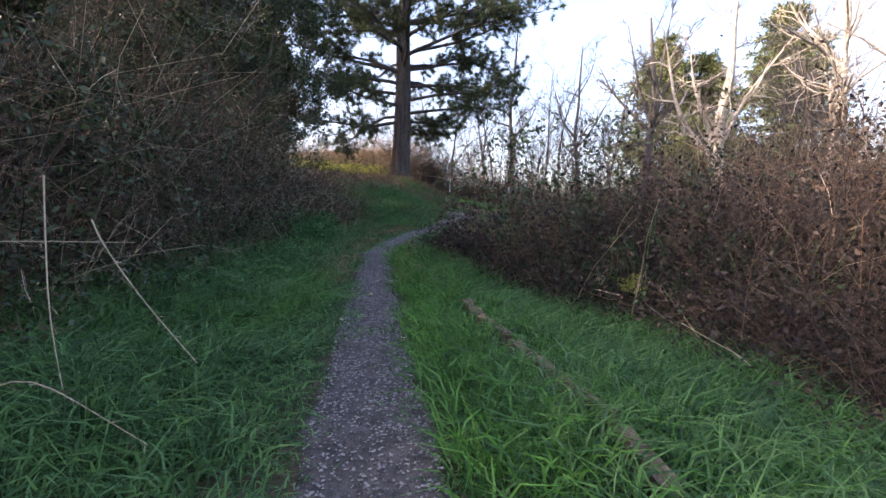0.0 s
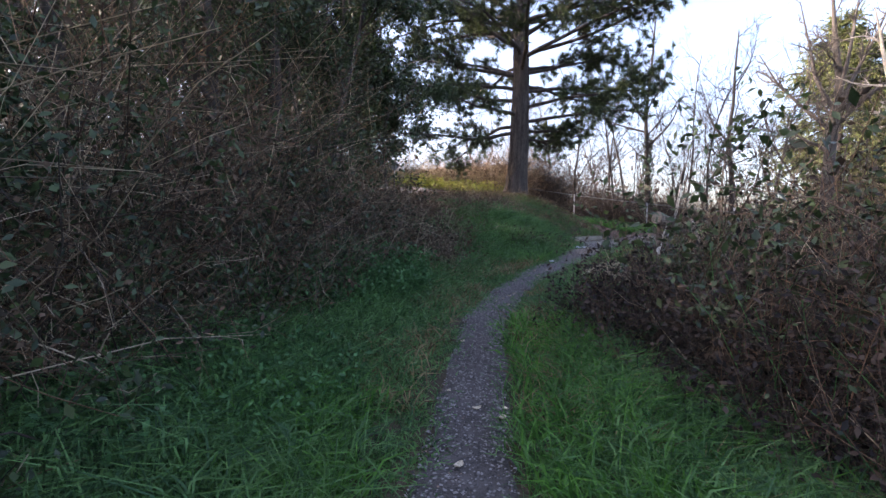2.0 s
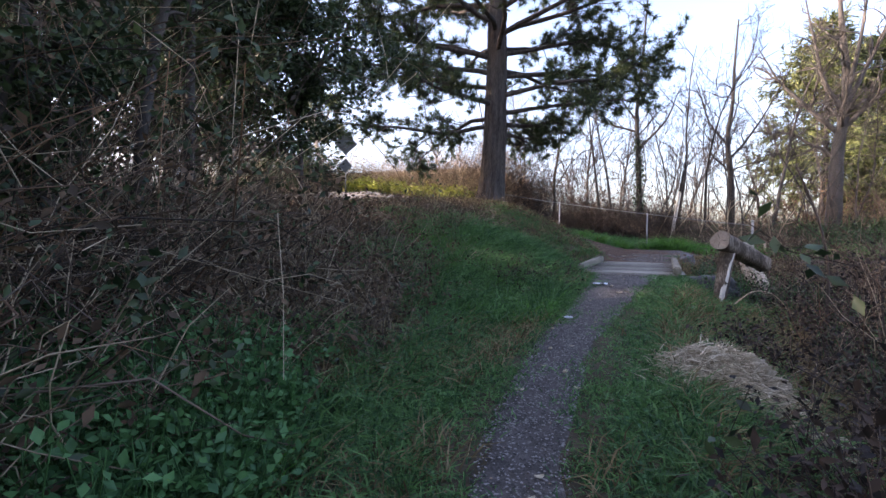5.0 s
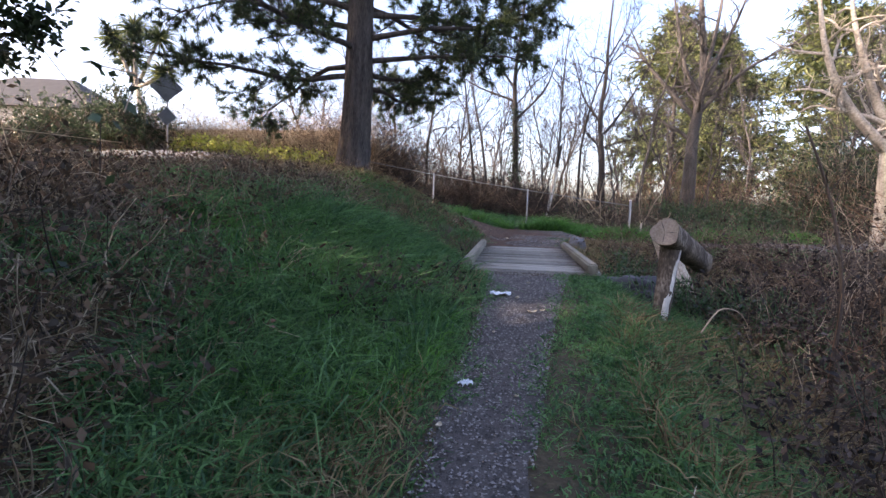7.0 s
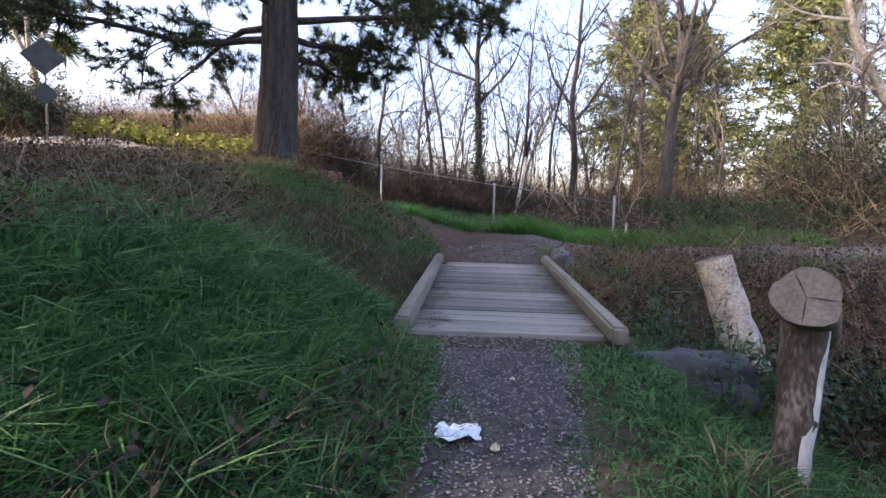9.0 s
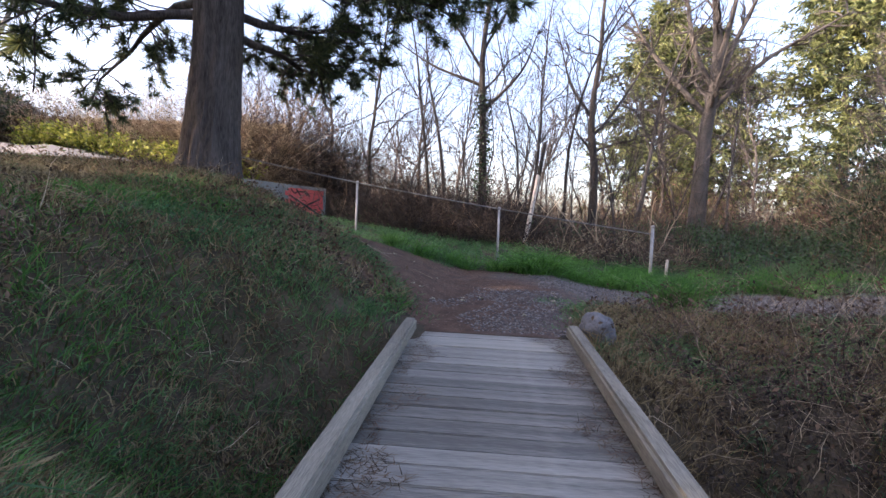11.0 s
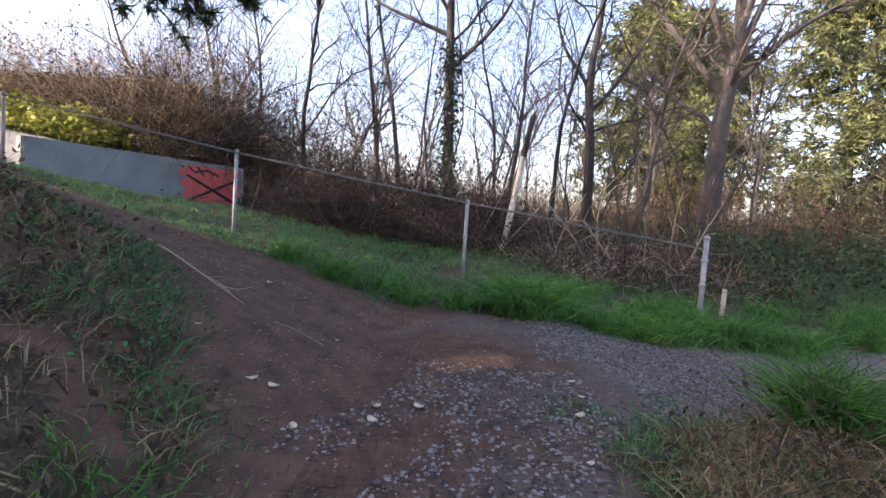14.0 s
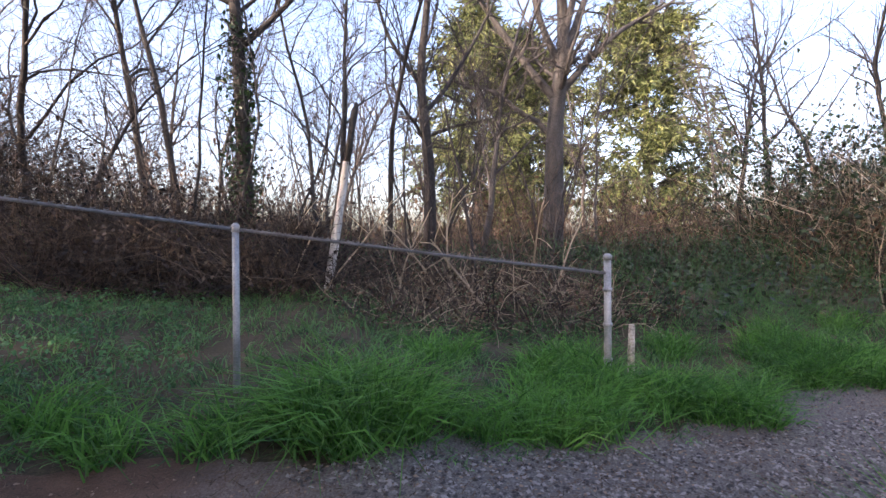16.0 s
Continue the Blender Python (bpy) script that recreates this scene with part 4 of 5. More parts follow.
def edging(x, y):
    """Over the timber edging, where little grass grows."""
    return (np.abs(x - np.interp(y, [1.75, 2.2, 2.8, 3.35, 3.86, 4.4], [0.42, 0.27, -0.02, -0.32, -0.62, -0.85])) < 0.1) & (y > 1.6) & (y < 4.4)


def verge(x, y):
    return ~edging(x, y) & ~(brown_bank(x, y) & (wave(x, y, 2.2, 3.0) < 0.75)) & ~on_path(x, y, 0.02) & (x > left_edge(y) - 0.7) & (x < right_edge(y) + 0.5)


def patchy(x, y, s, seed, cut):
    return wave(x, y, s, seed) > cut


grass("grass", 301, 64000, (-6, 3, 0.6, 8.5), verge, lambda x, y: np.interp(np.abs(x - path_x(y)), [0.28, 0.65, 1.3], [0.07, 0.24, 0.36]), "grass", "long lush green grass beside the path", (0.006, 0.014), droop=0.7)
grass("grass", 302, 60000, (-8, 0, 8.5, 15.6), verge, lambda x, y: np.interp(np.abs(x - path_x(y)), [0.3, 0.8, 1.6], [0.06, 0.22, 0.36]) * np.where((x > path_x(y)) & (y > 10), 0.6, 1.0), "grass", "green grass on the bank beside the path", (0.007, 0.015), droop=0.8)
grass("grass", 303, 48000, (-12, -3.6, 15, 24.5), lambda x, y: ~on_path(x, y, 0.05) & ~trodden(x, y) & (x < -3.75) & ~(brown_bank(x, y) & (wave(x, y, 2.2, 3.0) < 0.3)), lambda x, y: np.interp(x, [-8, -4], [0.14, 0.2]), "grass", "grass on the mound below the pine")
grass("grass", 304, 34000, (-12, 6, 23.2, 31), lambda x, y: ~on_path(x, y, 0.1) & (y > 23.4 - 0.03 * x) & (wall_side(x, y) < 0) & (wave(x, y, 1.6, 5.0) > -0.9), lambda x, y: np.interp(x, [-6, -3, 1], [0.16, 0.22, 0.28]), "grass", "green grass strip along the fence")
grass("lush_grass", 305, 6000, (-1.5, 6, 23.4, 26), lambda x, y: ~on_path(x, y, 0.1) & patchy(x, y, 1.7, 1.0, 0.15), lambda x, y: 0.4 + 0 * x, "grass_lush", "bright tall grass tufts at the fence foot", (0.008, 0.016))
grass("lush_grass", 306, 12000, (-3, 2, 1, 7), lambda x, y: ~edging(x, y) & ~on_path(x, y, 0.05) & (x > path_x(y)) & (x < right_edge(y) + 0.2), lambda x, y: 0.3 + 0 * x, "grass_lush", "bright green grass tufts on the verge", (0.007, 0.014))
grass("dry_grass", 307, 46000, (-9, 0, 5, 22), lambda x, y: ~on_path(x, y, 0.1) & (x < right_edge(y) + 0.8) & ~((x > -2.9) & (y > 11.5) & (y < 16)) & patchy(x, y, 0.9, 4.0, -0.1), lambda x, y: 0.22 + 0 * x, "grass_dry", "dead straw-coloured grass among the green")
grass("grass", 308, 16000, (-1.9, 3.5, 19.4, 22.3), lambda x, y: ~on_path(x, y, 0.0) & (x > -1.7), lambda x, y: 0.2 + 0 * x, "grass", "rough grass beside the bridge")
grass("grass", 309, 9000, (-24, -8, 18, 31), lambda x, y: wall_side(x, y) < 30, lambda x, y: 0.14 + 0 * x, "grass", "short grass on the bank by the road", (0.01, 0.02))


def pebbles(name, seed, n, box, keep, mat, size, label):
    rng = np.random.default_rng(seed)
    p = scatter(n, rng, *box, keep)
    c = np.stack([p[:, 0], p[:, 1], ground(p[:, 0], p[:, 1]) + 0.018], 1)
    o = np.array([[1, 0, 0], [0, 1, 0], [-1, 0, 0], [0, -1, 0], [0, 0, 0.55], [0, 0, -0.55]], float)
    s = rng.uniform(*size, n)[:, None, None] * rng.uniform(0.6, 1.3, (n, 6, 1))
    a = rng.uniform(0, 6.3, n)
    ca, sa = np.cos(a)[:, None], np.sin(a)[:, None]
    q = o[None] * s
    q = np.stack([q[..., 0] * ca - q[..., 1] * sa * 0.7, q[..., 0] * sa + q[..., 1] * ca * 0.7, q[..., 2]], -1)
    V = (c[:, None] + q).reshape(-1, 3)
    f = np.array([[0, 1, 4], [1, 2, 4], [2, 3, 4], [3, 0, 4], [1, 0, 5], [2, 1, 5], [3, 2, 5], [0, 3, 5]])[:4]
    F = (f[None] + np.arange(n)[:, None, None] * 6).reshape(-1, 3)
    return tagged(np_part(name, (V, F), M[mat]), label, "gravel", kind="stuff")


pebbles("gravel_stones", 401, 26000, (-4.2, 0.8, 0.5, 15.4), lambda x, y: np.abs(x - path_x(y)) < path_half(y) * 0.95, "pebble", (0.004, 0.013), "loose grey gravel stones on the path")
pebbles("gravel_stones", 402, 15000, (-3.9, 7, 19.9, 24), lambda x, y: on_path(x, y, -0.1) & ((np.abs(x + 2.3) < 0.8 + 0.35 * wave(x, y, 2.6, 1.0)) & (y < 22.4) | (x > -1.9 + 0.7 * wave(x, y, 1.7, 2.0))), "pebble", (0.007, 0.024), "loose grey gravel stones beyond the bridge")
pebbles("wood_chips", 403, 9000, (-9, 6, 19.9, 24.4), lambda x, y: on_path(x, y, -0.05), "chip", (0.006, 0.017), "pale wood chips and dead leaves on the dirt")
pebbles("wood_chips", 404, 500, (-4.2, 0, 0.8, 15.4), lambda x, y: np.abs(x - path_x(y)) < path_half(y), "chip", (0.005, 0.012), "pale wood chips on the gravel path")


# ---- built things ----
def box_bm(sx, sy, sz, bevel=0.01, m=None, seed=0, rough=0.0):
    bm = bmesh.new()
    bmesh.ops.create_cube(bm, size=1.0, matrix=Matrix.Diagonal((sx, sy, sz, 1)))
    if bevel:
        bmesh.ops.bevel(bm, geom=bm.edges[:], offset=bevel, segments=2, affect="EDGES")
    if rough:
        r = random.Random(seed)
        for v in bm.verts:
            v.co += Vector([r.uniform(-rough, rough) for _ in range(3)])
    if m is not None:
        bmesh.ops.transform(bm, matrix=m, verts=bm.verts[:])
    return bm


def tube_part(name, pts, radii, mat, parent=None, sides=10, label="", caps=True):
    P, R = np.array(pts, float)[None], np.array(radii, float)[None]
    V, F = tubes(P, R, sides)
    ob = np_part(name, (V, F), mat, parent, label, True)
    if caps:
        bm = bmesh.new()
        bm.from_mesh(ob.data)
        bmesh.ops.holes_fill(bm, edges=[e for e in bm.edges if e.is_boundary], sides=0)
        bm.to_mesh(ob.data)
        bm.free()
    return ob


def footbridge():
    root = new("footbridge")
    y0, y1, z0, z1 = 15.42, 19.8, 1.43, 1.5
    n = 23
    w = (y1 - y0) / n
    r = random.Random(3)
    tilt = math.degrees(math.atan2(z1 - z0, y1 - y0))
    shapes = []
    for j in range(4):
        bm = box_bm(1.8, w - 0.008, 0.045, 0.005, None, j, 0.0015)
        me = bpy.data.meshes.new("plank")
        bm.to_mesh(me)
        bm.free()
        me.materials.append(M["timber"])
        shapes.append(me)
    for i in range(n):
        y = y0 + (i + 0.5) * w
        ob = new("plank", shapes[i % 4])
        ob.parent = root
        ob.matrix_basis = pose(-2.8 + r.uniform(-0.02, 0.02), y, z0 + (z1 - z0) * (i + 0.5) / n - 0.02 + r.uniform(-0.004, 0.004), tilt, r.uniform(-0.3, 0.3), r.uniform(-0.25, 0.25))
    for xa, xb, a, b in ((-3.62, -3.67, 15.3, 19.85), (-2.05, -1.92, 15.2, 19.9)):
        m = pose((xa + xb) / 2, (a + b) / 2, (z0 + z1) / 2 + 0.07, tilt, 0, math.degrees(math.atan2(xa - xb, b - a)))
        part("kerb_rail", box_bm(0.13, b - a, 0.13, 0.02, m, 4, 0.003), M["timber_rail"], root, "weathered square timber kerb rail")
    for x in (-3.4, -2.2):
        m = pose(x, (y0 + y1) / 2, (z0 + z1) / 2 - 0.16, tilt)
        part("beam", box_bm(0.12, y1 - y0, 0.22, 0.01, m), M["timber_rail"], root)
    return tagged(root, "small plank footbridge with timber kerb rails over a ditch", "footbridge")


footbridge()


def chain_fence():
    root = new("chain_link_fence")
    posts = [(-8.8, 25.0, 2.8, 4.07), (-5.67, 25.0, 2.2, 3.51), (-2.6, 24.98, 1.85, 3.06), (0.62, 25.15, 1.65, 2.66)]
    for i, (x, y, z, top) in enumerate(posts):
        end = i == len(posts) - 1
        r = 0.034 if end else 0.024
        g = float(ground(x, y)) - 0.1
        p = tube_part("post", [(x, y, g), (x, y, (g + top) / 2), (x, y, top + (0.14 if end else 0.0))], [r, r, r], M["steel"], root, 12, "galvanised steel post")
        tube_part("cap", [(x, y, top + (0.13 if end else -0.02)), (x, y, top + (0.17 if end else 0.03)), (x, y, top + (0.19 if end else 0.045))], [r * 1.25, r * 1.2, r * 0.5], M["steel"], p, 12)
        if end:
            for f in (0.25, 0.55, 0.85):
                zz = g + (top - g) * f
                tube_part("clamp", [(x, y, zz), (x, y, zz + 0.03)], [r * 1.3, r * 1.3], M["steel"], p, 12)
    for (xa, ya, za, ta), (xb, yb, zb, tb) in zip(posts[:-1], posts[1:]):
        tube_part("top_rail", [(xa, ya, ta), ((xa + xb) / 2, (ya + yb) / 2, (ta + tb) / 2 - 0.01), (xb, yb, tb)], [0.013] * 3, M["steel_dull"], root, 10, "galvanised top rail with twisted mesh ends")
        n = int((xb - xa) / 0.075)
        rows = 17
        segs = []
        for i in range(n):
            u = np.linspace(0, 1, rows * 2 + 1)
            zig = (i + 0.5 + 0.5 * (-1.0) ** np.arange(rows * 2 + 1)) / n
            zig = np.clip(zig, 0, 1)
            x = xa + (xb - xa) * zig
            y = ya + (yb - ya) * zig - 0.028
            lo_z = ground(x, y) + 0.03
            hi_z = ta + (tb - ta) * zig + 0.02
            segs.append(np.stack([x, y, lo_z + (hi_z - lo_z) * u], 1))
        P = np.array(segs)
        v, f = tubes(P, np.full(P.shape[:2], 0.003), 3)
        np_part("wire_mesh", (v, f), M["steel_dull"], root, "diamond wire mesh")
        # the mesh's cut ends are knuckled over the rail
        k = np.linspace(0.01, 0.99, n)
        a = np.linspace(-0.5, 4.6, 6)
        cx = xa + (xb - xa) * k
        cy = ya + (yb - ya) * k
        cz = ta + (tb - ta) * k
        ring = np.stack([np.repeat(cx[:, None], 6, 1) + np.linspace(-0.02, 0.02, 6), cy[:, None] + 0.018 * np.cos(a), cz[:, None] + 0.018 * np.sin(a)], -1)
        np_part("wire_lacing", tubes(ring, np.full(ring.shape[:2], 0.0035), 3), M["steel_dull"], root, "wire ends wound round the rail")
    return tagged(root, "galvanised chain-link fence climbing the bank", "fence")


chain_fence()
gx, gy = 1.0, 25.3
stub = tube_part("stub_post", [(gx, gy, float(ground(gx, gy)) - 0.1), (gx, gy, float(ground(gx, gy)) + 0.25), (gx + 0.01, gy, float(ground(gx, gy)) + 0.5)], [0.035, 0.034, 0.03], M["log_bare"], None, 8)
tagged(stub, "short weathered wooden stub beside the fence end", "post")


def parapet():
    a, b = Vector((-8.9, 32.5, 0)), Vector((-11.1, 27.77, 0))
    d = b - a
    ang = math.degrees(math.atan2(d.y, d.x))
    mid = (a + b) / 2
    root = new("retaining_wall")
    m = pose(mid.x, mid.y, 3.0, 0, 0, ang)
    part("wall_body", box_bm(d.length, 0.22, 1.72, 0.02, m), M["concrete"], root)
    rng = np.random.default_rng(9)
    # rough sprayed patch, a few strokes with uneven ends, and a cross over it
    out = pose(a.x, a.y, 0, 0, 0, ang)
    face = 0.118
    def stroke(name, u0, z0, u1, z1, w, mat, lift):
        n = 14
        t = np.linspace(0, 1, n)
        u, z = u0 + (u1 - u0) * t, z0 + (z1 - z0) * t
        du, dz = u1 - u0, z1 - z0
        L = math.hypot(du, dz)
        px, pz = -dz / L, du / L
        jit = w / 2 * (1 + rng.uniform(-0.25, 0.25, n))
        V = np.concatenate([np.stack([u + px * jit, np.full(n, face + lift), z + pz * jit], 1), np.stack([u - px * jit, np.full(n, face + lift), z - pz * jit], 1)])
        i = np.arange(n - 1)
        F = np.stack([i, i + 1, i + 1 + n, i + n], 1)
        V = np.array([out @ Vector(v) for v in V])
        np_part(name, (V, F), M[mat], root, "sprayed paint")
    for i in range(7):
        z = 2.9 + i * 0.13
        stroke("red_patch", 0.14 + rng.uniform(0, 0.12), z, 1.95 + rng.uniform(-0.15, 0.1), z + rng.uniform(-0.02, 0.02), 0.15, "red_paint", 0.002 + 0.0015 * (i % 2))
    stroke("black_stroke", 0.3, 2.85, 1.8, 3.5, 0.07, "black_paint", 0.006)
    stroke("black_stroke", 0.35, 3.45, 1.75, 2.85, 0.07, "black_paint", 0.008)
    for i in range(6):
        u = 0.85 + i * 0.15
        stroke("black_stroke", u, 3.58 + rng.uniform(-0.08, 0.08), u + rng.uniform(0.08, 0.24), 3.66 + rng.uniform(-0.1, 0.08), 0.05, "black_paint", 0.01 + 0.001 * i)
    return tagged(root, "low grey concrete wall with red and black spray paint", "wall", kind="structure")


parapet()


def road():
    line = [(-11.3, 28.6), (-14, 28.0), (-22, 27.0), (-40, 24.0), (-80, 18)]
    strip("road", line, [1.6, 2.1, 2.4, 2.4, 2.4], M["asphalt"], 0.05, "pale sunlit asphalt road at the top of the bank", 4.0, 9)["category"] = "road"


road()


def diamond_sign(x, y):
    root = new("road_sign")
    g = float(ground(x, y))
    tube_part("pole", [(x, y, g - 0.2), (x, y, g + 1.6), (x, y, g + 3.4)], [0.03, 0.03, 0.03], M["steel"], root, 8, "thin steel pole")
    for z, s in ((g + 2.75, 0.76), (g + 1.72, 0.46)):
        m = pose(x, y - 0.04, z, 0, 0, 36) @ pose(0, 0, 0, 0, 45, 0)
        part("plate", box_bm(s, 0.006, s, 0.0, m), M["sign_back"], root, "dull grey back of a diamond plate")
    return tagged(root, "two diamond road signs on one pole, seen from behind", "road sign")


diamond_sign(-15.6, 25.4)


def cabbage_tree(x, y):
    rng = np.random.default_rng(8)
    root = new("cabbage_tree")
    trunk = np.array([[0, 0, 0], [-0.25, 0, 1.5], [-0.5, 0, 3.0], [-0.75, 0, 4.2]])
    tube_part("trunk", trunk, [0.2, 0.17, 0.15, 0.14], M["bark_pale"], root, 9)
    heads = [(-2.0, 0.0, 6.4), (0.4, 0.3, 6.6), (-0.7, -0.2, 6.9), (0.9, 0, 4.6), (-1.4, 0.4, 5.6)]
    for h in heads:
        tube_part("limb", [trunk[3] - [0, 0, 0.3], (trunk[3] + np.array(h)) / 2 + [0, 0, -0.2], h], [0.11, 0.09, 0.08], M["bark_pale"], root, 7)
        n = 260
        w = unit(rng.normal(size=(n, 3)) + [0, 0, 0.15])
        np_part("leaf_head", blades(np.repeat([h], n, 0) + w * 0.08, w, rng.uniform(0.7, 1.15, n), rng.uniform(0.04, 0.07, n), rng, 0.5), M["conifer"], root, "spiky tuft of sword-shaped leaves")
    root.matrix_basis = pose(x, y, float(ground(x, y)) - 0.1)
    return tagged(root, "cabbage tree with spiky green heads beside the road", "tree")


cabbage_tree(-22.5, 33.0)


def board_fence():
    root = new("board_fence")
    bm = box_bm(0.19, 0.025, 1.9, 0.004)
    me = bpy.data.meshes.new("board")
    bm.to_mesh(me)
    bm.free()
    me.materials.append(M["fence_wood"])
    r = random.Random(6)
    for i in range(120):
        x = -11.0 - i * 0.2
        y = 33.6 + 0.004 * i
        ob = new("board", me)
        ob.parent = root
        ob.matrix_basis = pose(x, y, 5.5 + 0.0015 * i + r.uniform(-0.02, 0.02), 0, r.uniform(-0.5, 0.5), 0)
    for z in (4.9, 5.9):
        part("rail", box_bm(24, 0.05, 0.09, 0.005, pose(-22.9, 33.68, z + 0.2, 0, 1.0, 1.0)), M["fence_wood"], root)
    part("end_post", box_bm(0.3, 0.3, 2.1, 0.01, pose(-10.8, 33.5, 5.2)), M["fence_wood"], root, "dark brown end post")
    return tagged(root, "tall weathered board fence behind the hedgerow", "fence")


board_fence()


def house(x, y):
    root = new("house")
    g = float(ground(x, y))
    part("wall", box_bm(12, 9, 4.2, 0.02, pose(x, y, g + 2.0, 0, 0, 12)), M["house_wall"], root)
    bm = bmesh.new()
    pts = [(-6.6, -5.1, 0), (6.6, -5.1, 0), (6.6, 5.1, 0), (-6.6, 5.1, 0), (-2.2, 0, 3.1), (2.2, 0, 3.1)]
    vs = [bm.verts.new(p) for p in pts]
    for f in ((0, 1, 5, 4), (1, 2, 5), (2, 3, 4, 5), (3, 0, 4), (3, 2, 1, 0)):
        bm.faces.new([vs[i] for i in f])
    bmesh.ops.transform(bm, matrix=pose(x, y, g + 4.1, 0, 0, 12), verts=bm.verts[:])
    part("roof", bm, M["roof"], root, "dark hipped shingle roof")
    for dx in (-3, 0.5, 3.5):
        m = pose(x, y, g + 2.5, 0, 0, 12) @ pose(dx, -4.52, 0)
        w = part("window", box_bm(1.5, 0.08, 1.2, 0.01, m), M["house_wall"], root)
        part("pane", box_bm(1.34, 0.03, 1.04, 0.0, m @ pose(0, -0.04, 0)), M["glass"], w)
    return tagged(root, "pale house with a dark roof beyond the road", "house")


house(-39.5, 43)


def log_piece(name, a, b, r0, r1, mat, label, seed, cut=None, wob=0.03):
    rng = np.random.default_rng(seed)
    k, sides = 12, 18
    t = np.linspace(0, 1, k)[:, None]
    P = (np.array(a) * (1 - t) + np.array(b) * t)
    P[1:-1] += rng.normal(size=(k - 2, 3)) * wob * r0
    R = (r0 + (r1 - r0) * t[:, 0]) * (1 + rng.normal(size=k) * 0.025)
    V, F = tubes(P[None], R[None], sides)
    ax = np.tile(np.arange(sides) * 2 * np.pi / sides, k)
    c = np.repeat(P, sides, 0)
    V = c + (V - c) * (1 + 0.06 * np.sin(ax * 3 + seed) + 0.04 * np.sin(ax * 5 + seed * 2))[:, None]
    root = new(name)
    np_part("bark", (V, F), M[mat], root, smooth=True)
    axis = unit(P[-1] - P[0])
    u = unit(np.cross(axis, [0.3, 0.2, 1.0]))
    w = np.cross(axis, u)
    for a in rng.uniform(0, 6.28, 3):
        d = u * math.cos(a) + w * math.sin(a)
        q = np.cross(axis, d)
        c0 = P[-1] + axis * 0.0065
        vv = np.array([c0 - d * r1 * 0.1, c0 + d * r1 * 0.5 + q * 0.004, c0 + d * r1 * 0.97, c0 + d * r1 * 0.45 - q * 0.004])
        np_part("crack", (vv, np.array([[0, 1, 2, 3]])), M["black_paint"], root, "dark drying crack")
    for end, nm in ((0, "butt"), (k - 1, "cut_face")):
        ring = V[end * sides:(end + 1) * sides]
        d = unit(P[-1] - P[0]) * (0.004 if end else -0.004)
        vv = np.concatenate([[ring.mean(0) + d], ring + d])
        ff = np.array([[0, 1 + j, 1 + (j + 1) % sides] for j in range(sides)])
        np_part(nm, (vv, ff), M[cut or "cut_wood"], root, "sawn end with growth rings and cracks")
    return tagged(root, label, "log")


log_piece("log", (-0.9, 14.95, 1.66), (-1.57, 14.06, 2.0), 0.125, 0.14, "log_bark", "sawn log propped over the ditch, cut end up", 1)
split = log_piece("log", (-1.66, 13.96, 0.55), (-1.45, 14.24, 1.87), 0.065, 0.1, "log_bark", "split log with torn bark standing in the ditch", 2, wob=0.08)


def torn_strip(log, a, b, r0, r1):
    """A band of bare torn wood down one side of a standing log."""
    rng = np.random.default_rng(12)
    a, b = np.array(a), np.array(b)
    k = 16
    t = np.linspace(0, 1, k)
    axis = unit(b - a)
    u = unit(np.cross(axis, [0, 1.0, 0]))
    w = np.cross(axis, u)
    rows = []
    for i, s in enumerate(t):
        mid = 1.6 + 0.75 * s + rng.normal() * 0.06
        wide = np.interp(s, [0, 0.3, 0.7, 1], [0.6, 0.5, 0.26, 0.2]) + rng.normal() * 0.05
        c = a * (1 - s) + b * s
        r = (r0 + (r1 - r0) * s) * 1.06
        ang = mid + wide * np.linspace(-1, 1, 5)
        rows.append(c + r * (u * np.cos(ang)[:, None] + w * np.sin(ang)[:, None]) * np.array([0.9, 1.02, 1.0, 1.02, 0.9])[:, None])
    V = np.array(rows).reshape(-1, 3)
    i = np.arange(k * 5).reshape(k, 5)
    F = np.stack([i[:-1, :-1], i[:-1, 1:], i[1:, 1:], i[1:, :-1]], -1).reshape(-1, 4)
    np_part("torn_wood", (V, F), M["bark_white"], log, "pale torn wood where the bark has split off", smooth=True)


torn_strip(split, (-1.604, 14.034, 0.9), (-1.458, 14.229, 1.82), 0.074, 0.0986)
log_piece("log", (-0.62, 16.05, 0.85), (-0.98, 16.2, 1.98), 0.17, 0.14, "log_bare", "peeled pale log leaning in the ditch", 3)
snag = log_piece("snag", (-1.72, 29.0, 2.0), (-1.38, 29.0, 4.25), 0.07, 0.055, "bark_white", "broken white trunk leaning among the trees", 4)
tube_part("dark_top", [(-1.38, 29.0, 4.2), (-1.31, 29.0, 4.7), (-1.25, 29.0, 5.05), (-1.22, 29.0, 5.2)], [0.058, 0.055, 0.062, 0.02], M["bark_dark"], snag, 10, "dark broken tip")


def boulder(x, y, z, s, seed, mat, label, crumb=0.0):
    bm = bmesh.new()
    bmesh.ops.create_icosphere(bm, subdivisions=4, radius=1.0)
    for v in bm.verts:
        n = noise.noise(v.co * 1.3 + Vector((seed, 0, 0))) * 0.35 + noise.noise(v.co * 3.5 + Vector((0, seed, 0))) * 0.12
        n += crumb * (noise.noise(v.co * 7 + Vector((seed, seed, 0))) + 0.6 * noise.noise(v.co * 15))
        v.co *= 1 + n
        v.co = Vector((v.co.x * s[0], v.co.y * s[1], v.co.z * s[2]))
    for f in bm.faces:
        f.smooth = True
    ob = part("boulder", bm, M[mat])
    ob.matrix_basis = pose(x, y, z, 0, 0, seed * 37)
    return tagged(ob, label, "rock")


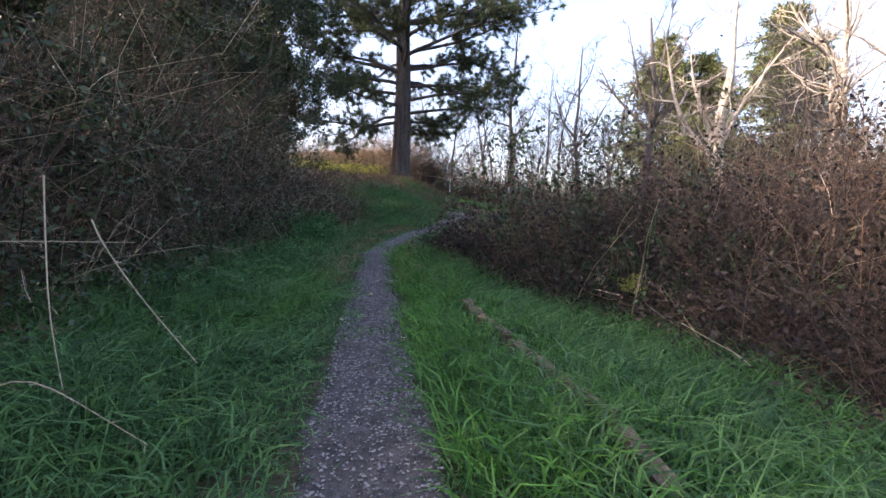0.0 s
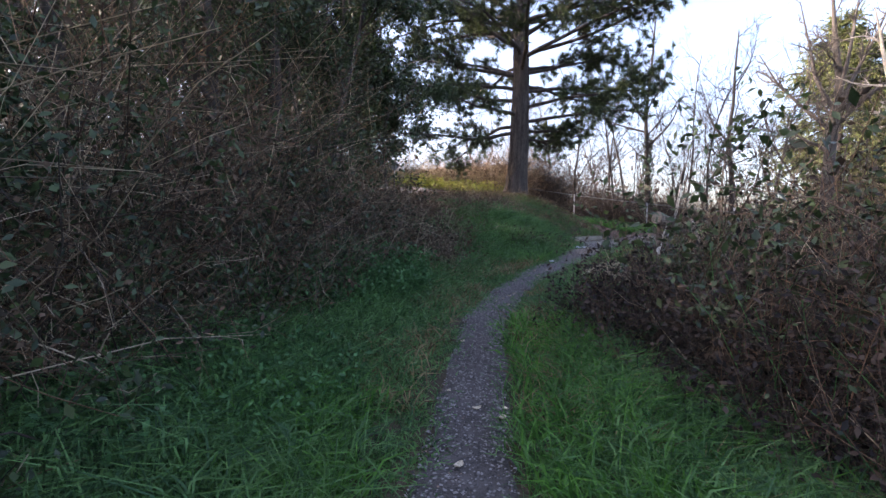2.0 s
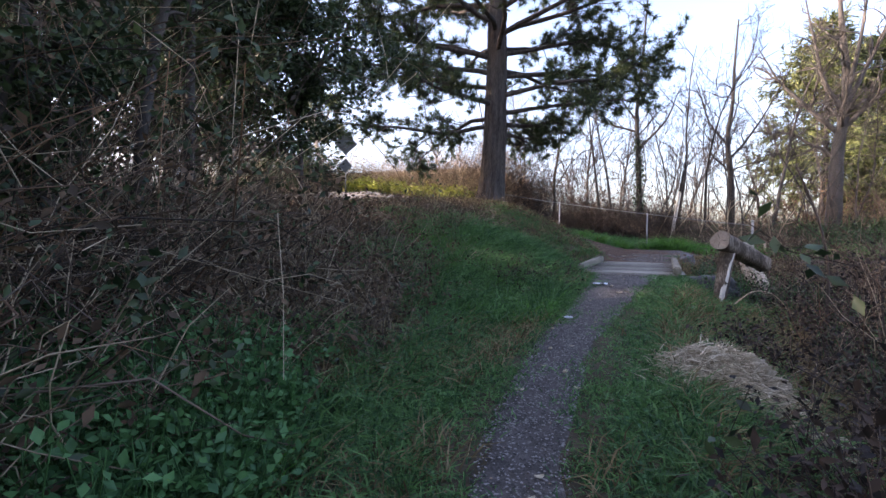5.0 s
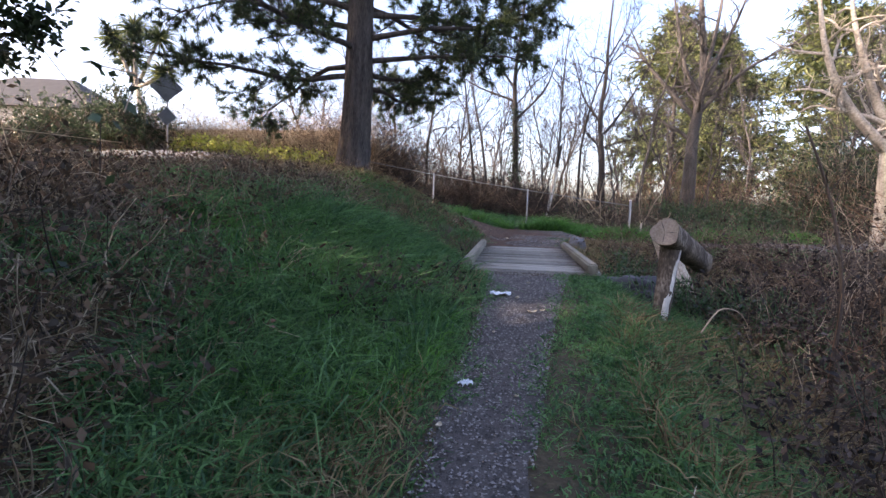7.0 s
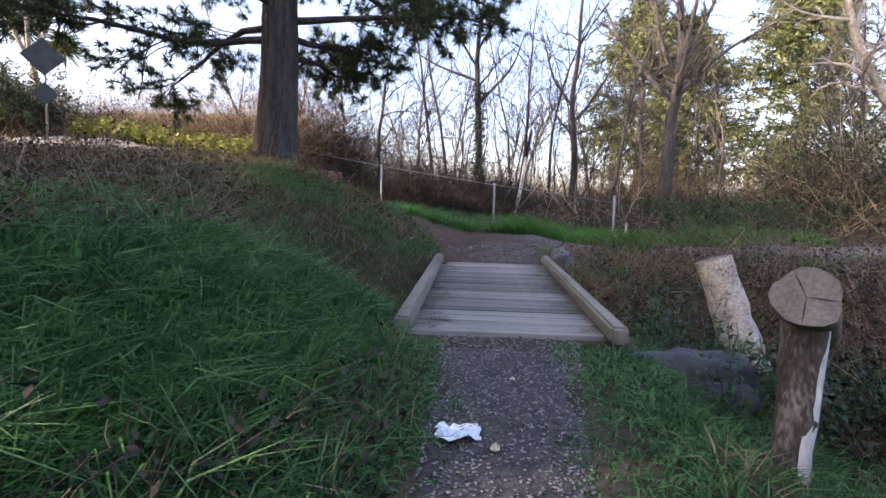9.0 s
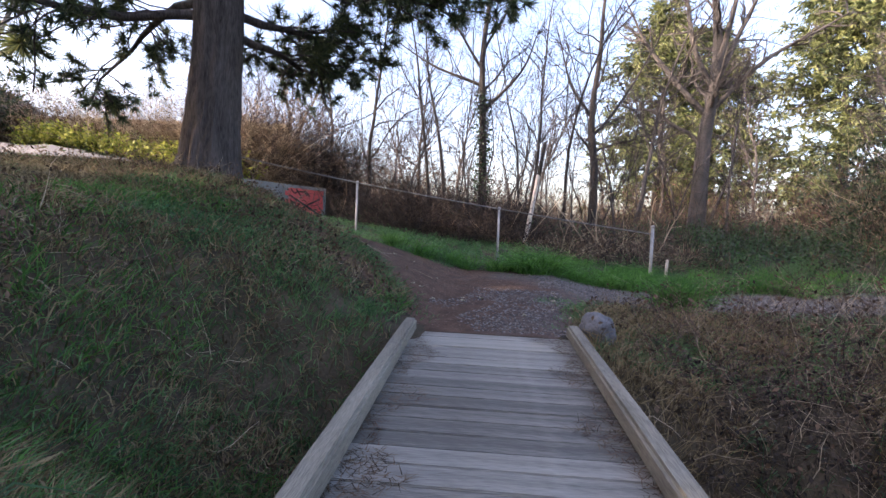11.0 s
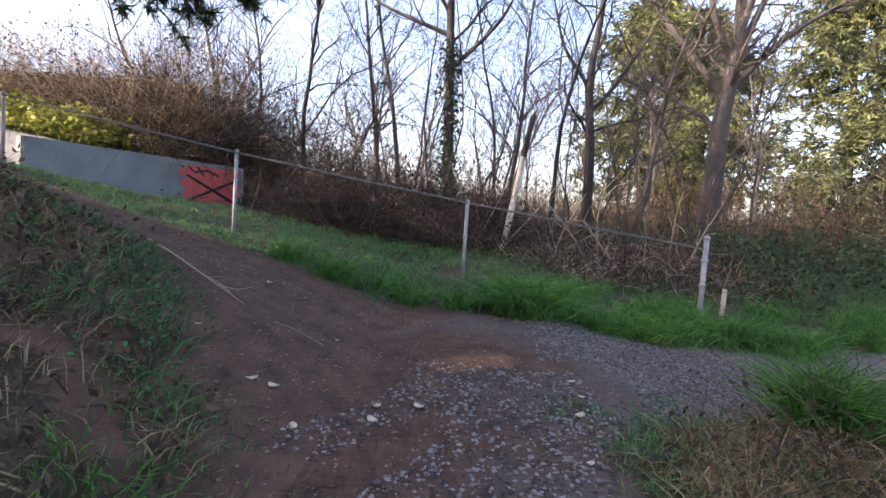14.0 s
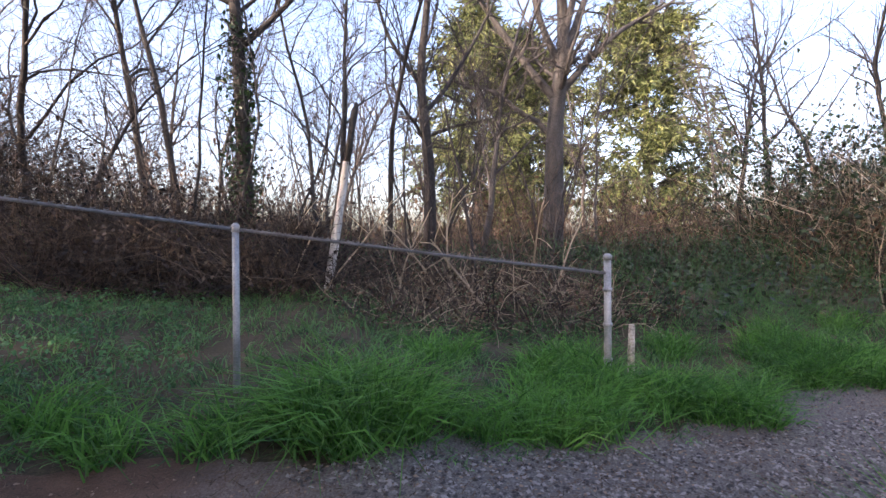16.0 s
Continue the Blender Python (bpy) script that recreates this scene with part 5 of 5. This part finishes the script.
boulder(-1.6, 15.05, 1.22, (0.28, 0.42, 0.27), 2, "rock_dark", "dark grey boulder at the bridge's end")
boulder(-1.62, 20.1, 1.55, (0.2, 0.18, 0.2), 3, "rock", "pale grey stone beside the bridge")


def straw_heap(x, y):
    rng = np.random.default_rng(77)
    n = 9000
    p = rng.normal(size=(n, 2)) * [0.27, 0.32] + [0.1, -0.18]
    h = 0.34 * np.exp(-((p - [0.05, -0.1]) ** 2).sum(1) / 0.16) * rng.uniform(0.3, 1.05, n)
    base = np.stack([x + p[:, 0], y + p[:, 1], ground(x + p[:, 0], y + p[:, 1]) + h], 1)
    w = unit(np.concatenate([rng.normal(size=(n, 2)), rng.normal(size=(n, 1)) * 0.35], 1))
    root = np_part("straw_heap", blades(base, w, rng.uniform(0.05, 0.15, n), rng.uniform(0.003, 0.009, n), rng, 0.3), M["straw"])
    return tagged(root, "heap of pale bleached straw beside the path", "straw heap", kind="stuff")


straw_heap(-1.92, 10.55)


def litter(x, y, s, seed, label):
    r = random.Random(seed)
    bm = bmesh.new()
    bmesh.ops.create_grid(bm, x_segments=7, y_segments=6, size=0.5)
    for v in bm.verts:
        v.co = Vector((v.co.x * s * r.uniform(0.85, 1.15), v.co.y * s * 0.75 * r.uniform(0.85, 1.15), r.uniform(0, 0.03)))
    bmesh.ops.solidify(bm, geom=bm.faces[:], thickness=0.002)
    ob = part("paper_scrap", bm, M["paper"])
    ob.matrix_basis = pose(x, y, float(ground(x, y)) + 0.025, 0, 0, r.uniform(0, 90))
    return tagged(ob, label, "litter")


litter(-3.15, 13.95, 0.2, 1, "crumpled white paper scrap lying on the gravel")
litter(-3.3, 11.9, 0.08, 2, "small white scrap lying on the gravel")


def path_leaf(x, y, s, turn, label="curled pale dead leaf lying on the gravel"):
    bm = bmesh.new()
    bmesh.ops.create_grid(bm, x_segments=6, y_segments=4, size=0.5)
    for v in bm.verts:
        u = v.co.x * 2
        v.co = Vector((v.co.x * s, v.co.y * s * 0.6 * (1.05 - u * u) ** 0.5 if abs(u) < 1 else 0, 0.18 * s * u * u + 0.5 * s * v.co.y ** 2))
    bmesh.ops.remove_doubles(bm, verts=bm.verts[:], dist=1e-5)
    bmesh.ops.solidify(bm, geom=bm.faces[:], thickness=0.0015)
    ob = part("dead_leaf", bm, M["straw"])
    ob.matrix_basis = pose(x, y, float(ground(x, y)) + 0.022, 0, 0, turn)
    return tagged(ob, label, "leaf", "dead leaves on the path")


path_leaf(-2.85, 13.41, 0.085, 20)
path_leaf(-2.98, 13.84, 0.07, 80)
for i in range(26):
    r = random.Random(300 + i)
    y = r.uniform(3.0, 15.0)
    path_leaf(float(path_x(y)) + r.uniform(-0.9, 0.9) * float(path_half(y)), y, r.uniform(0.035, 0.07), r.uniform(0, 180))
for i in range(16):
    r = random.Random(400 + i)
    path_leaf(r.uniform(-4.6, -1.2), r.uniform(20.4, 23.2), r.uniform(0.04, 0.09), r.uniform(0, 180), "curled pale dead leaf lying on the dirt")


# ---- small growth ----
def edge_grass(seed, n):
    """Short tufts that creep over the path's edges and break them up."""
    grass("edge_grass", seed, n, (-4.2, 0.8, 0.5, 15.3), lambda x, y: (np.abs(np.abs(x - path_x(y)) - path_half(y)) < 0.1 + 0.1 * wave(x, y, 3.0, 1.0)) & ~((np.abs(x + 2.82) < 1.0) & (y > 15.3)), lambda x, y: 0.09 + 0 * x, "grass", "short grass creeping over the path edge")
    grass("edge_grass", seed + 1, n, (-8, 6, 20.0, 25), lambda x, y: on_path(x, y, 0.2) & ~on_path(x, y, -0.16 - 0.12 * wave(x, y, 2.4, 2.0)) & patchy(x, y, 2.4, 2.0, -0.7) & (np.abs(x + 2.8) > 0.7), lambda x, y: 0.09 + 0 * x, "grass", "short grass creeping over the dirt edge")


edge_grass(320, 14000)


def herbs(name, seed, n, box, keep, height, label, mat="weed", size=(0.03, 0.07)):
    """Leafy low weeds: short stems with leaves all round."""
    rng = np.random.default_rng(seed)
    p = scatter(n, rng, *box, keep)
    base = np.stack([p[:, 0], p[:, 1], ground(p[:, 0], p[:, 1])], 1)
    P = grow(base, np.concatenate([rng.normal(size=(n, 2)) * 0.35, np.ones((n, 1))], 1), height * rng.uniform(0.5, 1.2, n), rng, 4, 0.15)
    a, _, _, _ = along(P, 9, rng, 0.25, 1.0)
    a = a + rng.normal(size=a.shape) * [0.04, 0.04, 0.01]
    root = new(name)
    np_part("stem_tangle", tubes(P, np.full(P.shape[:2], 0.003), 3), M["weed"], root)
    np_part("foliage", leaves(a, rng.uniform(*size, len(a)), rng, 1.4, 1.3), M[mat], root)
    return tagged(root, label, "weeds", kind="stuff")


herbs("nettle_patch", 501, 2600, (-6.2, -3.6, 5.2, 9.2), lambda x, y: np.hypot((x + 4.75) / 1.0, (y - 7.2) / 1.4) < 1, 0.4, "bright green nettles at the foot of the thicket", "weed", (0.022, 0.05))
herbs("nettle_patch", 502, 900, (-4.2, -2.4, 3.2, 5.8), lambda x, y: np.hypot((x + 3.4) / 0.7, (y - 4.5) / 1.0) < 1, 0.22, "green nettles beside the grass", "weed", (0.02, 0.045))
herbs("weed_patch", 503, 300, (-5.6, -3, 24.6, 27.5), None, 0.22, "leafy green weeds behind the fence post", "weed", (0.02, 0.042))
herbs("weed_patch", 504, 260, (-6.6, -3.6, 19.0, 22.6), lambda x, y: ~on_path(x, y, 0.15) & patchy(x, y, 1.5, 1.0, 0.2), 0.12, "low leafy weeds on the slope beside the bridge", "weed", (0.015, 0.035))
thicket("slope_twigs", 122, 420, (-6.5, -3.6, 19.6, 22.6), lambda x, y: ~on_path(x, y, 0.1), lambda x, y: 0.16 + 0 * x, ("stem_brown", "stem_dark", "stem_pale"), 3, "dead twigs and leaves strewn on the slope", leaf_mat="leaf_brown", tilt=1.6, r=0.003, leaf=(0.02, 0.05))
herbs("bright_shrubs", 505, 700, (-19, -10.5, 30.0, 31.2), lambda x, y: wall_side(x, y) > 1.2, 0.9, "sunlit yellow-green shrubs along the hedgerow", "leaf_yellow", (0.06, 0.14))


def stalk(seed, pts, r, label="long dry pale weed stalk bending over the grass"):
    """One dry stalk through a few points, with short side shoots."""
    rng = np.random.default_rng(seed)
    pts = np.array(pts, float)
    t = np.linspace(0, 1, len(pts))
    u = np.linspace(0, 1, 14)
    P = np.stack([np.interp(u, t, pts[:, j]) for j in range(3)], 1)
    for _ in range(3):
        P[1:-1] = (P[:-2] + 2 * P[1:-1] + P[2:]) / 4
    root = new("dry_stalk")
    np_part("stem", tubes(P[None], (r * (1 - 0.6 * u))[None], 5), M["stem_pale"], root)
    a, tan, _, _ = along(P[None], 14, rng, 0.3, 1.0)
    Q = grow(a, tan + rng.normal(size=a.shape) * 0.8, rng.uniform(0.02, 0.07, len(a)), rng, 3, 0.2)
    np_part("twig_crown", tubes(Q, np.full(Q.shape[:2], r * 0.3), 3), M["stem_pale"], root)
    return tagged(root, label, "dry stalk", "dry stalks")


stalk(1, [(-2.3, 1.75, 1.35), (-2.26, 1.72, 1.05), (-2.2, 1.68, 0.7), (-2.06, 1.66, 0.2)], 0.005)
stalk(2, [(-2.3, 1.98, 1.15), (-2.19, 1.94, 1.03), (-1.95, 1.92, 0.78), (-1.6, 1.88, 0.5)], 0.005)
stalk(3, [(-2.75, 1.45, 1.0), (-2.5, 1.6, 1.05), (-2.05, 2.0, 1.04)], 0.0045)
stalk(4, [(-2.3, 1.2, 0.35), (-1.9, 1.35, 0.6), (-1.5, 1.5, 0.3)], 0.0045)


def path_edging():
    """Half-buried timber edging along the verge."""
    r = random.Random(11)
    pts = [(0.42, 1.75), (0.27, 2.2), (-0.02, 2.8), (-0.32, 3.35), (-0.62, 3.86), (-0.85, 4.4)]
    for p, q in zip(pts[:-1], pts[1:]):
        x, y = (p[0] + q[0]) / 2, (p[1] + q[1]) / 2
        L = math.hypot(q[0] - p[0], q[1] - p[1])
        m = pose(x, y, float(ground(x, y)) + 0.05, math.degrees(math.atan2(float(ground(*q) - ground(*p)), L)), 0, math.degrees(math.atan2(-(q[0] - p[0]), q[1] - p[1])))
        bm = bmesh.new()
        bmesh.ops.create_cube(bm, size=1.0, matrix=Matrix.Diagonal((0.075, L * 0.86, 0.11, 1)))
        bmesh.ops.subdivide_edges(bm, edges=bm.edges[:], cuts=3, use_grid_fill=True)
        for v in bm.verts:
            v.co += Vector([r.uniform(-0.012, 0.012) for _ in range(3)])
        ob = part("path_edging", bm, M["timber_edge"])
        ob.matrix_basis = m
        tagged(ob, "rotting half-buried timber edging in the grass", "edging", "path edging")


path_edging()


def big_leaf(x, y, z, s, rx, rz, mat, label):
    """A large lobed leaf, slightly cupped."""
    bm = bmesh.new()
    n = 40
    c = bm.verts.new((0, 0, 0))
    ring = []
    for i in range(n):
        a = 2 * math.pi * i / n
        r = s * (0.62 + 0.38 * abs(math.cos(a * 2.5))) * (0.75 + 0.25 * math.sin(a))
        ring.append(bm.verts.new((r * math.cos(a), r * math.sin(a), 0.25 * r * r / s)))
    for i in range(n):
        bm.faces.new((c, ring[i], ring[(i + 1) % n]))
    bmesh.ops.solidify(bm, geom=bm.faces[:], thickness=0.002)
    ob = part("large_leaf", bm, M[mat])
    ob.matrix_basis = pose(x, y, z, rx, 0, rz)
    return tagged(ob, label, "leaf", "large leaves")


for i, (x, y, s, mat) in enumerate([(0.75, 5.5, 0.2, "leaf_yellow"), (1.45, 5.25, 0.15, "leaf_yellow"), (1.1, 5.35, 0.11, "straw"), (0.9, 5.65, 0.14, "leaf_yellow"), (0.45, 5.75, 0.1, "straw")]):
    big_leaf(x, y, float(ground(x, y)) + 0.33, s, 35 + 9 * i, 40 * i, mat, "large lobed yellow leaf fallen on the grass" if mat == "leaf_yellow" else "large withered pale leaf on the grass")


def heap_core(x, y):
    ob = boulder(x, y, float(ground(x, y)) + 0.02, (0.38, 0.28, 0.26), 5, "straw", "pale crumbling heap of rotted wood", 0.28)
    ob.name = "rotted_wood_heap"
    ob["category"] = "wood heap"
    ob2 = boulder(x + 0.35, y - 0.55, float(ground(x + 0.35, y - 0.55)), (0.25, 0.3, 0.12), 7, "straw", "pale crumbling heap of rotted wood", 0.28)
    ob2.name = "rotted_wood_heap"
    ob2["category"] = "wood heap"


heap_core(-1.92, 10.55)

grass("grass_tussock", 330, 1500, (-0.4, 0.45, 21.6, 22.5), lambda x, y: np.hypot(x - 0.02, y - 22.05) < 0.2, lambda x, y: 0.7 + 0 * x, "grass_lush", "bright green grass tussock beside the path", (0.008, 0.016), lean=0.3)
grass("grass_tussock", 331, 800, (0.6, 1.5, 24.1, 24.95), lambda x, y: np.hypot(x - 1.05, y - 24.5) < 0.35, lambda x, y: 0.42 + 0 * x, "grass_lush", "sunlit bright grass tussock at the gravel's edge", (0.008, 0.014))
grass("dry_grass", 335, 9000, (-2.5, 0.3, 8.8, 15.3), lambda x, y: (x > right_edge(y) - 0.25) & (x < right_edge(y) + 1.1) & ~((x < -0.9) & (np.abs(y - 14.4) < 0.5)), lambda x, y: 0.26 + 0 * x, "grass_dry", "dead straw-coloured grass along the brambles")
grass("rough_grass", 336, 9000, (-2.5, 0.0, 8.8, 15.3), lambda x, y: (x > right_edge(y) - 0.3) & (x < right_edge(y) + 0.9) & (np.hypot(x + 1.92, y - 10.5) > 0.4), lambda x, y: 0.22 + 0 * x, "grass", "rough green grass along the brambles")
grass("long_grass", 344, 5500, (-6.2, -3.5, 11.0, 15.4), lambda x, y: ~on_path(x, y, 0.25) & patchy(x, y, 1.2, 2.0, -0.2), lambda x, y: 0.46 + 0 * x, "grass", "long arching grass on the bank", (0.007, 0.014), droop=1.0)
grass("long_grass", 345, 6000, (-4.0, -1.9, 1.2, 6.5), lambda x, y: ~on_path(x, y, 0.3) & (x < path_x(y)) & (x > left_edge(y)) & patchy(x, y, 1.4, 1.0, 0.0), lambda x, y: 0.45 + 0 * x, "grass", "long arching grass below the thicket", (0.006, 0.012), droop=1.0)
grass("grass_tussock", 334, 1500, (-2.4, -1.3, 23.7, 24.7), lambda x, y: np.hypot(x + 1.85, y - 24.25) < 0.38, lambda x, y: 0.6 + 0 * x, "grass_lush", "tall arching grass tussock at the dirt's edge", (0.009, 0.016), droop=0.7)
grass("dry_grass", 337, 12000, (-9, -3.7, 15.3, 22.6), lambda x, y: ~on_path(x, y, 0.1) & patchy(x, y, 1.3, 1.0, -0.4), lambda x, y: 0.2 + 0 * x, "grass_dry", "thin dead grass on the mound")
grass("dry_grass", 332, 9000, (-1.7, 2.5, 18.6, 21.8), lambda x, y: ~on_path(x, y, 0.05) & patchy(x, y, 1.3, 2.0, -0.2), lambda x, y: 0.34 + 0 * x, "grass_dry", "bleached dead grass beside the bridge")


def dead_branch(seed, a, b, r, label="pale dead branch leaning in the undergrowth"):
    rng = np.random.default_rng(seed)
    a, b = np.array(a), np.array(b)
    P = grow(a[None], (b - a)[None], np.linalg.norm(b - a), rng, 8, 0.07)
    Q0, tan, _, _ = along(P, 5, rng, 0.3, 0.95)
    Q = grow(Q0, tan + rng.normal(size=Q0.shape) * 0.5, rng.uniform(0.15, 0.35, len(Q0)) * np.linalg.norm(b - a), rng, 4, 0.2)
    root = new("dead_branch")
    np_part("stem", tubes(P, (r * (1 - 0.7 * np.linspace(0, 1, 8)))[None], 6), M["stem_pale"], root, smooth=True)
    np_part("twig_crown", tubes(Q, np.full(Q.shape[:2], r * 0.25), 3), M["stem_pale"], root)
    return tagged(root, label, "dead branch", "dead branches")


for i in range(14):
    r = random.Random(900 + i)
    x, y = -1.6 + r.uniform(-1.2, 3.6), 28.3 + r.uniform(-0.6, 1.6)
    z = float(ground(x, y))
    dead_branch(800 + i, (x, y, z), (x + r.uniform(-1.6, 1.6), y + r.uniform(-0.6, 0.6), z + r.uniform(0.5, 1.9)), r.uniform(0.015, 0.03))
dead_branch(830, (-5.3, 22.6, float(ground(-5.3, 22.6)) + 0.06), (-3.9, 21.9, float(ground(-3.9, 21.9)) + 0.05), 0.009, "thin fallen branch lying on the dirt bank")
stalk(9, [(-1.5, 13.2, 1.2), (-1.25, 13.5, 1.38), (-0.95, 13.8, 1.3), (-0.8, 13.9, 1.1)], 0.008, "bent pale stick poking out of the weeds")


def needle_litter(seed, n, box, keep, height, label):
    """Loose brown pine needles lying flat."""
    rng = np.random.default_rng(seed)
    p = scatter(n, rng, *box, keep)
    base = np.stack([p[:, 0], p[:, 1], height(p[:, 0], p[:, 1])], 1)
    a = rng.uniform(0, 6.3, n)
    w = np.stack([np.cos(a), np.sin(a), rng.uniform(0, 0.12, n)], 1)
    side = np.stack([-np.sin(a), np.cos(a), np.zeros(n)], 1) * 0.003
    tip = base + w * rng.uniform(0.05, 0.12, n)[:, None]
    V = np.stack([base - side, base + side, tip], 1).reshape(-1, 3)
    return tagged(np_part("pine_needles", (V, np.arange(n * 3).reshape(-1, 3)), M["leaf_brown"]), label, "foliage", kind="stuff")


def deck_z(x, y):
    return 1.43 + (y - 15.42) / 4.38 * 0.07 + 0.008


def bent_shoot(seed, pts, r):
    rng = np.random.default_rng(seed)
    P = bend(pts, 12, rng, 0.01)
    root = new("bent_shoot")
    np_part("stem", tubes(P[None], (r * (1 - 0.6 * np.linspace(0, 1, 12)))[None], 6), M["stem_dark"], root, smooth=True)
    a, tan, _, _ = along(P[None], 9, rng, 0.35, 1.0)
    Q = grow(a, tan + rng.normal(size=a.shape) * 0.5, rng.uniform(0.15, 0.5, len(a)), rng, 5, 0.15)
    np_part("twig_crown", tubes(Q, np.full(Q.shape[:2], r * 0.25), 3), M["stem_dark"], root)
    return tagged(root, "dark curved leafless shoot rising from the brambles", "shoot", "bare shoots")


bent_shoot(860, [(-0.62, 13.0, 0.6), (-0.62, 13.0, 1.7), (-0.75, 13.0, 2.3), (-0.95, 13.0, 2.82)], 0.02)
bent_shoot(861, [(-0.2, 12.6, 0.6), (-0.25, 12.7, 1.5), (-0.1, 12.8, 2.1)], 0.014)
needle_litter(601, 2600, (-3.6, -2.0, 15.5, 19.78), lambda x, y: np.abs(x + 2.8) > 0.42 + 0.25 * np.abs(np.sin(y * 3 + x)), deck_z, "fallen brown pine needles along the bridge edges")
needle_litter(602, 9000, (-8, 1, 19.9, 24.2), lambda x, y: on_path(x, y, 0.1), lambda x, y: ground(x, y) + 0.022, "fallen brown pine needles over the dirt")
grass("path_tuft", 340, 700, (-2.6, 0.2, 21.2, 22.9), lambda x, y: (np.hypot(x + 1.9, y - 21.7) < 0.2) | (np.hypot(x + 1.1, y - 22.2) < 0.16) | (np.hypot(x + 0.4, y - 22.0) < 0.2), lambda x, y: 0.1 + 0 * x, "grass", "small grass tuft growing in the gravel")
thicket("garden_shrub", 116, 260, (-22.8, -20.2, 29.5, 31.5), None, lambda x, y: 2.4 + 0 * x, ("stem_brown",), 26, "dark rounded evergreen shrub beside the road", tilt=0.3, sag=0.04, r=0.01, leaf=(0.05, 0.1))

grass("lush_grass", 341, 6000, (-6, -2.4, 7.6, 15), lambda x, y: ~on_path(x, y, 0.15) & (x < path_x(y)) & (x > left_edge(y)) & patchy(x, y, 0.9, 0.5, 0.35), lambda x, y: 0.26 + 0 * x, "grass_lush", "bright green grass on the bank", (0.007, 0.013))
grass("lush_grass", 342, 5000, (-6.8, -3.8, 16.2, 20.5), lambda x, y: patchy(x, y, 1.0, 1.5, 0.0), lambda x, y: 0.2 + 0 * x, "grass_lush", "bright green grass on the slope beside the bridge", (0.007, 0.013))
# The brighter blade colour stands in for dapples of sun on these tufts.
grass("lush_grass", 343, 5000, (-4, -2.2, 1.2, 5), lambda x, y: (x > left_edge(y) - 0.2) & patchy(x, y, 1.4, 2.5, 0.1), lambda x, y: 0.3 + 0 * x, "grass_lush", "grass tufts at the thicket's foot, brighter green for dappled sun", (0.007, 0.013))

herbs("bramble_leaves", 506, 1700, (-0.9, 5, 9.3, 19), lambda x, y: x > right_edge(y), 0.4, "dark low bramble leaves over the ditch", "leaf_dark", (0.025, 0.055))
herbs("bramble_leaves", 507, 550, (-0.6, 3.2, 4.5, 9), lambda x, y: x > right_edge(y) + 0.2, 1.0, "dark bramble leaves among dead canes", "leaf_dark", (0.025, 0.05))
herbs("ground_weeds", 508, 350, (-3.6, -1.6, 8.5, 15), lambda x, y: ~on_path(x, y, 0.2) & (x > path_x(y)), 0.12, "low green weeds in the verge", "weed", (0.012, 0.028))

thicket("garden_shrub", 119, 300, (-27.5, -24.0, 29.5, 32), None, lambda x, y: 2.3 + 0 * x, ("stem_brown",), 24, "dark evergreen shrub before the house", tilt=0.3, sag=0.04, r=0.01, leaf=(0.05, 0.1))


def tussocks(x, y):
    """Clumps at uneven steps along the fence's foot."""
    out = np.zeros(np.shape(x), bool)
    r = random.Random(21)
    for i in range(17):
        cx, cy, rad = -4.6 + 0.5 * i + r.uniform(-0.2, 0.2), 24.45 + r.uniform(-0.25, 0.3), r.uniform(0.1, 0.24)
        out |= np.hypot(x - cx, y - cy) < rad
    return out


grass("grass_tussock", 333, 4500, (-5, 4, 23.9, 25.1), tussocks, lambda x, y: 0.42 + 0 * x, "grass_lush", "tall bright grass tussocks along the fence", (0.008, 0.015))
herbs("bramble_leaves", 509, 700, (-1.7, 0.4, 14.5, 17.2), lambda x, y: (x > -1.75) & (np.hypot(x + 1.62, y - 15.05) > 0.4), 0.55, "dark bramble leaves round the logs", "leaf_dark", (0.022, 0.05))
herbs("understorey_leaves", 510, 1500, (2.5, 14, 25.8, 33), lambda x, y: ~on_path(x, y, 0.5), 1.1, "dark evergreen understorey beyond the fence", "leaf_dark", (0.04, 0.09))
herbs("understorey_leaves", 511, 700, (-7.5, 4, 30, 34), lambda x, y: wall_side(x, y) < -1, 0.9, "dark evergreen understorey between the trees", "leaf_dark", (0.035, 0.08))
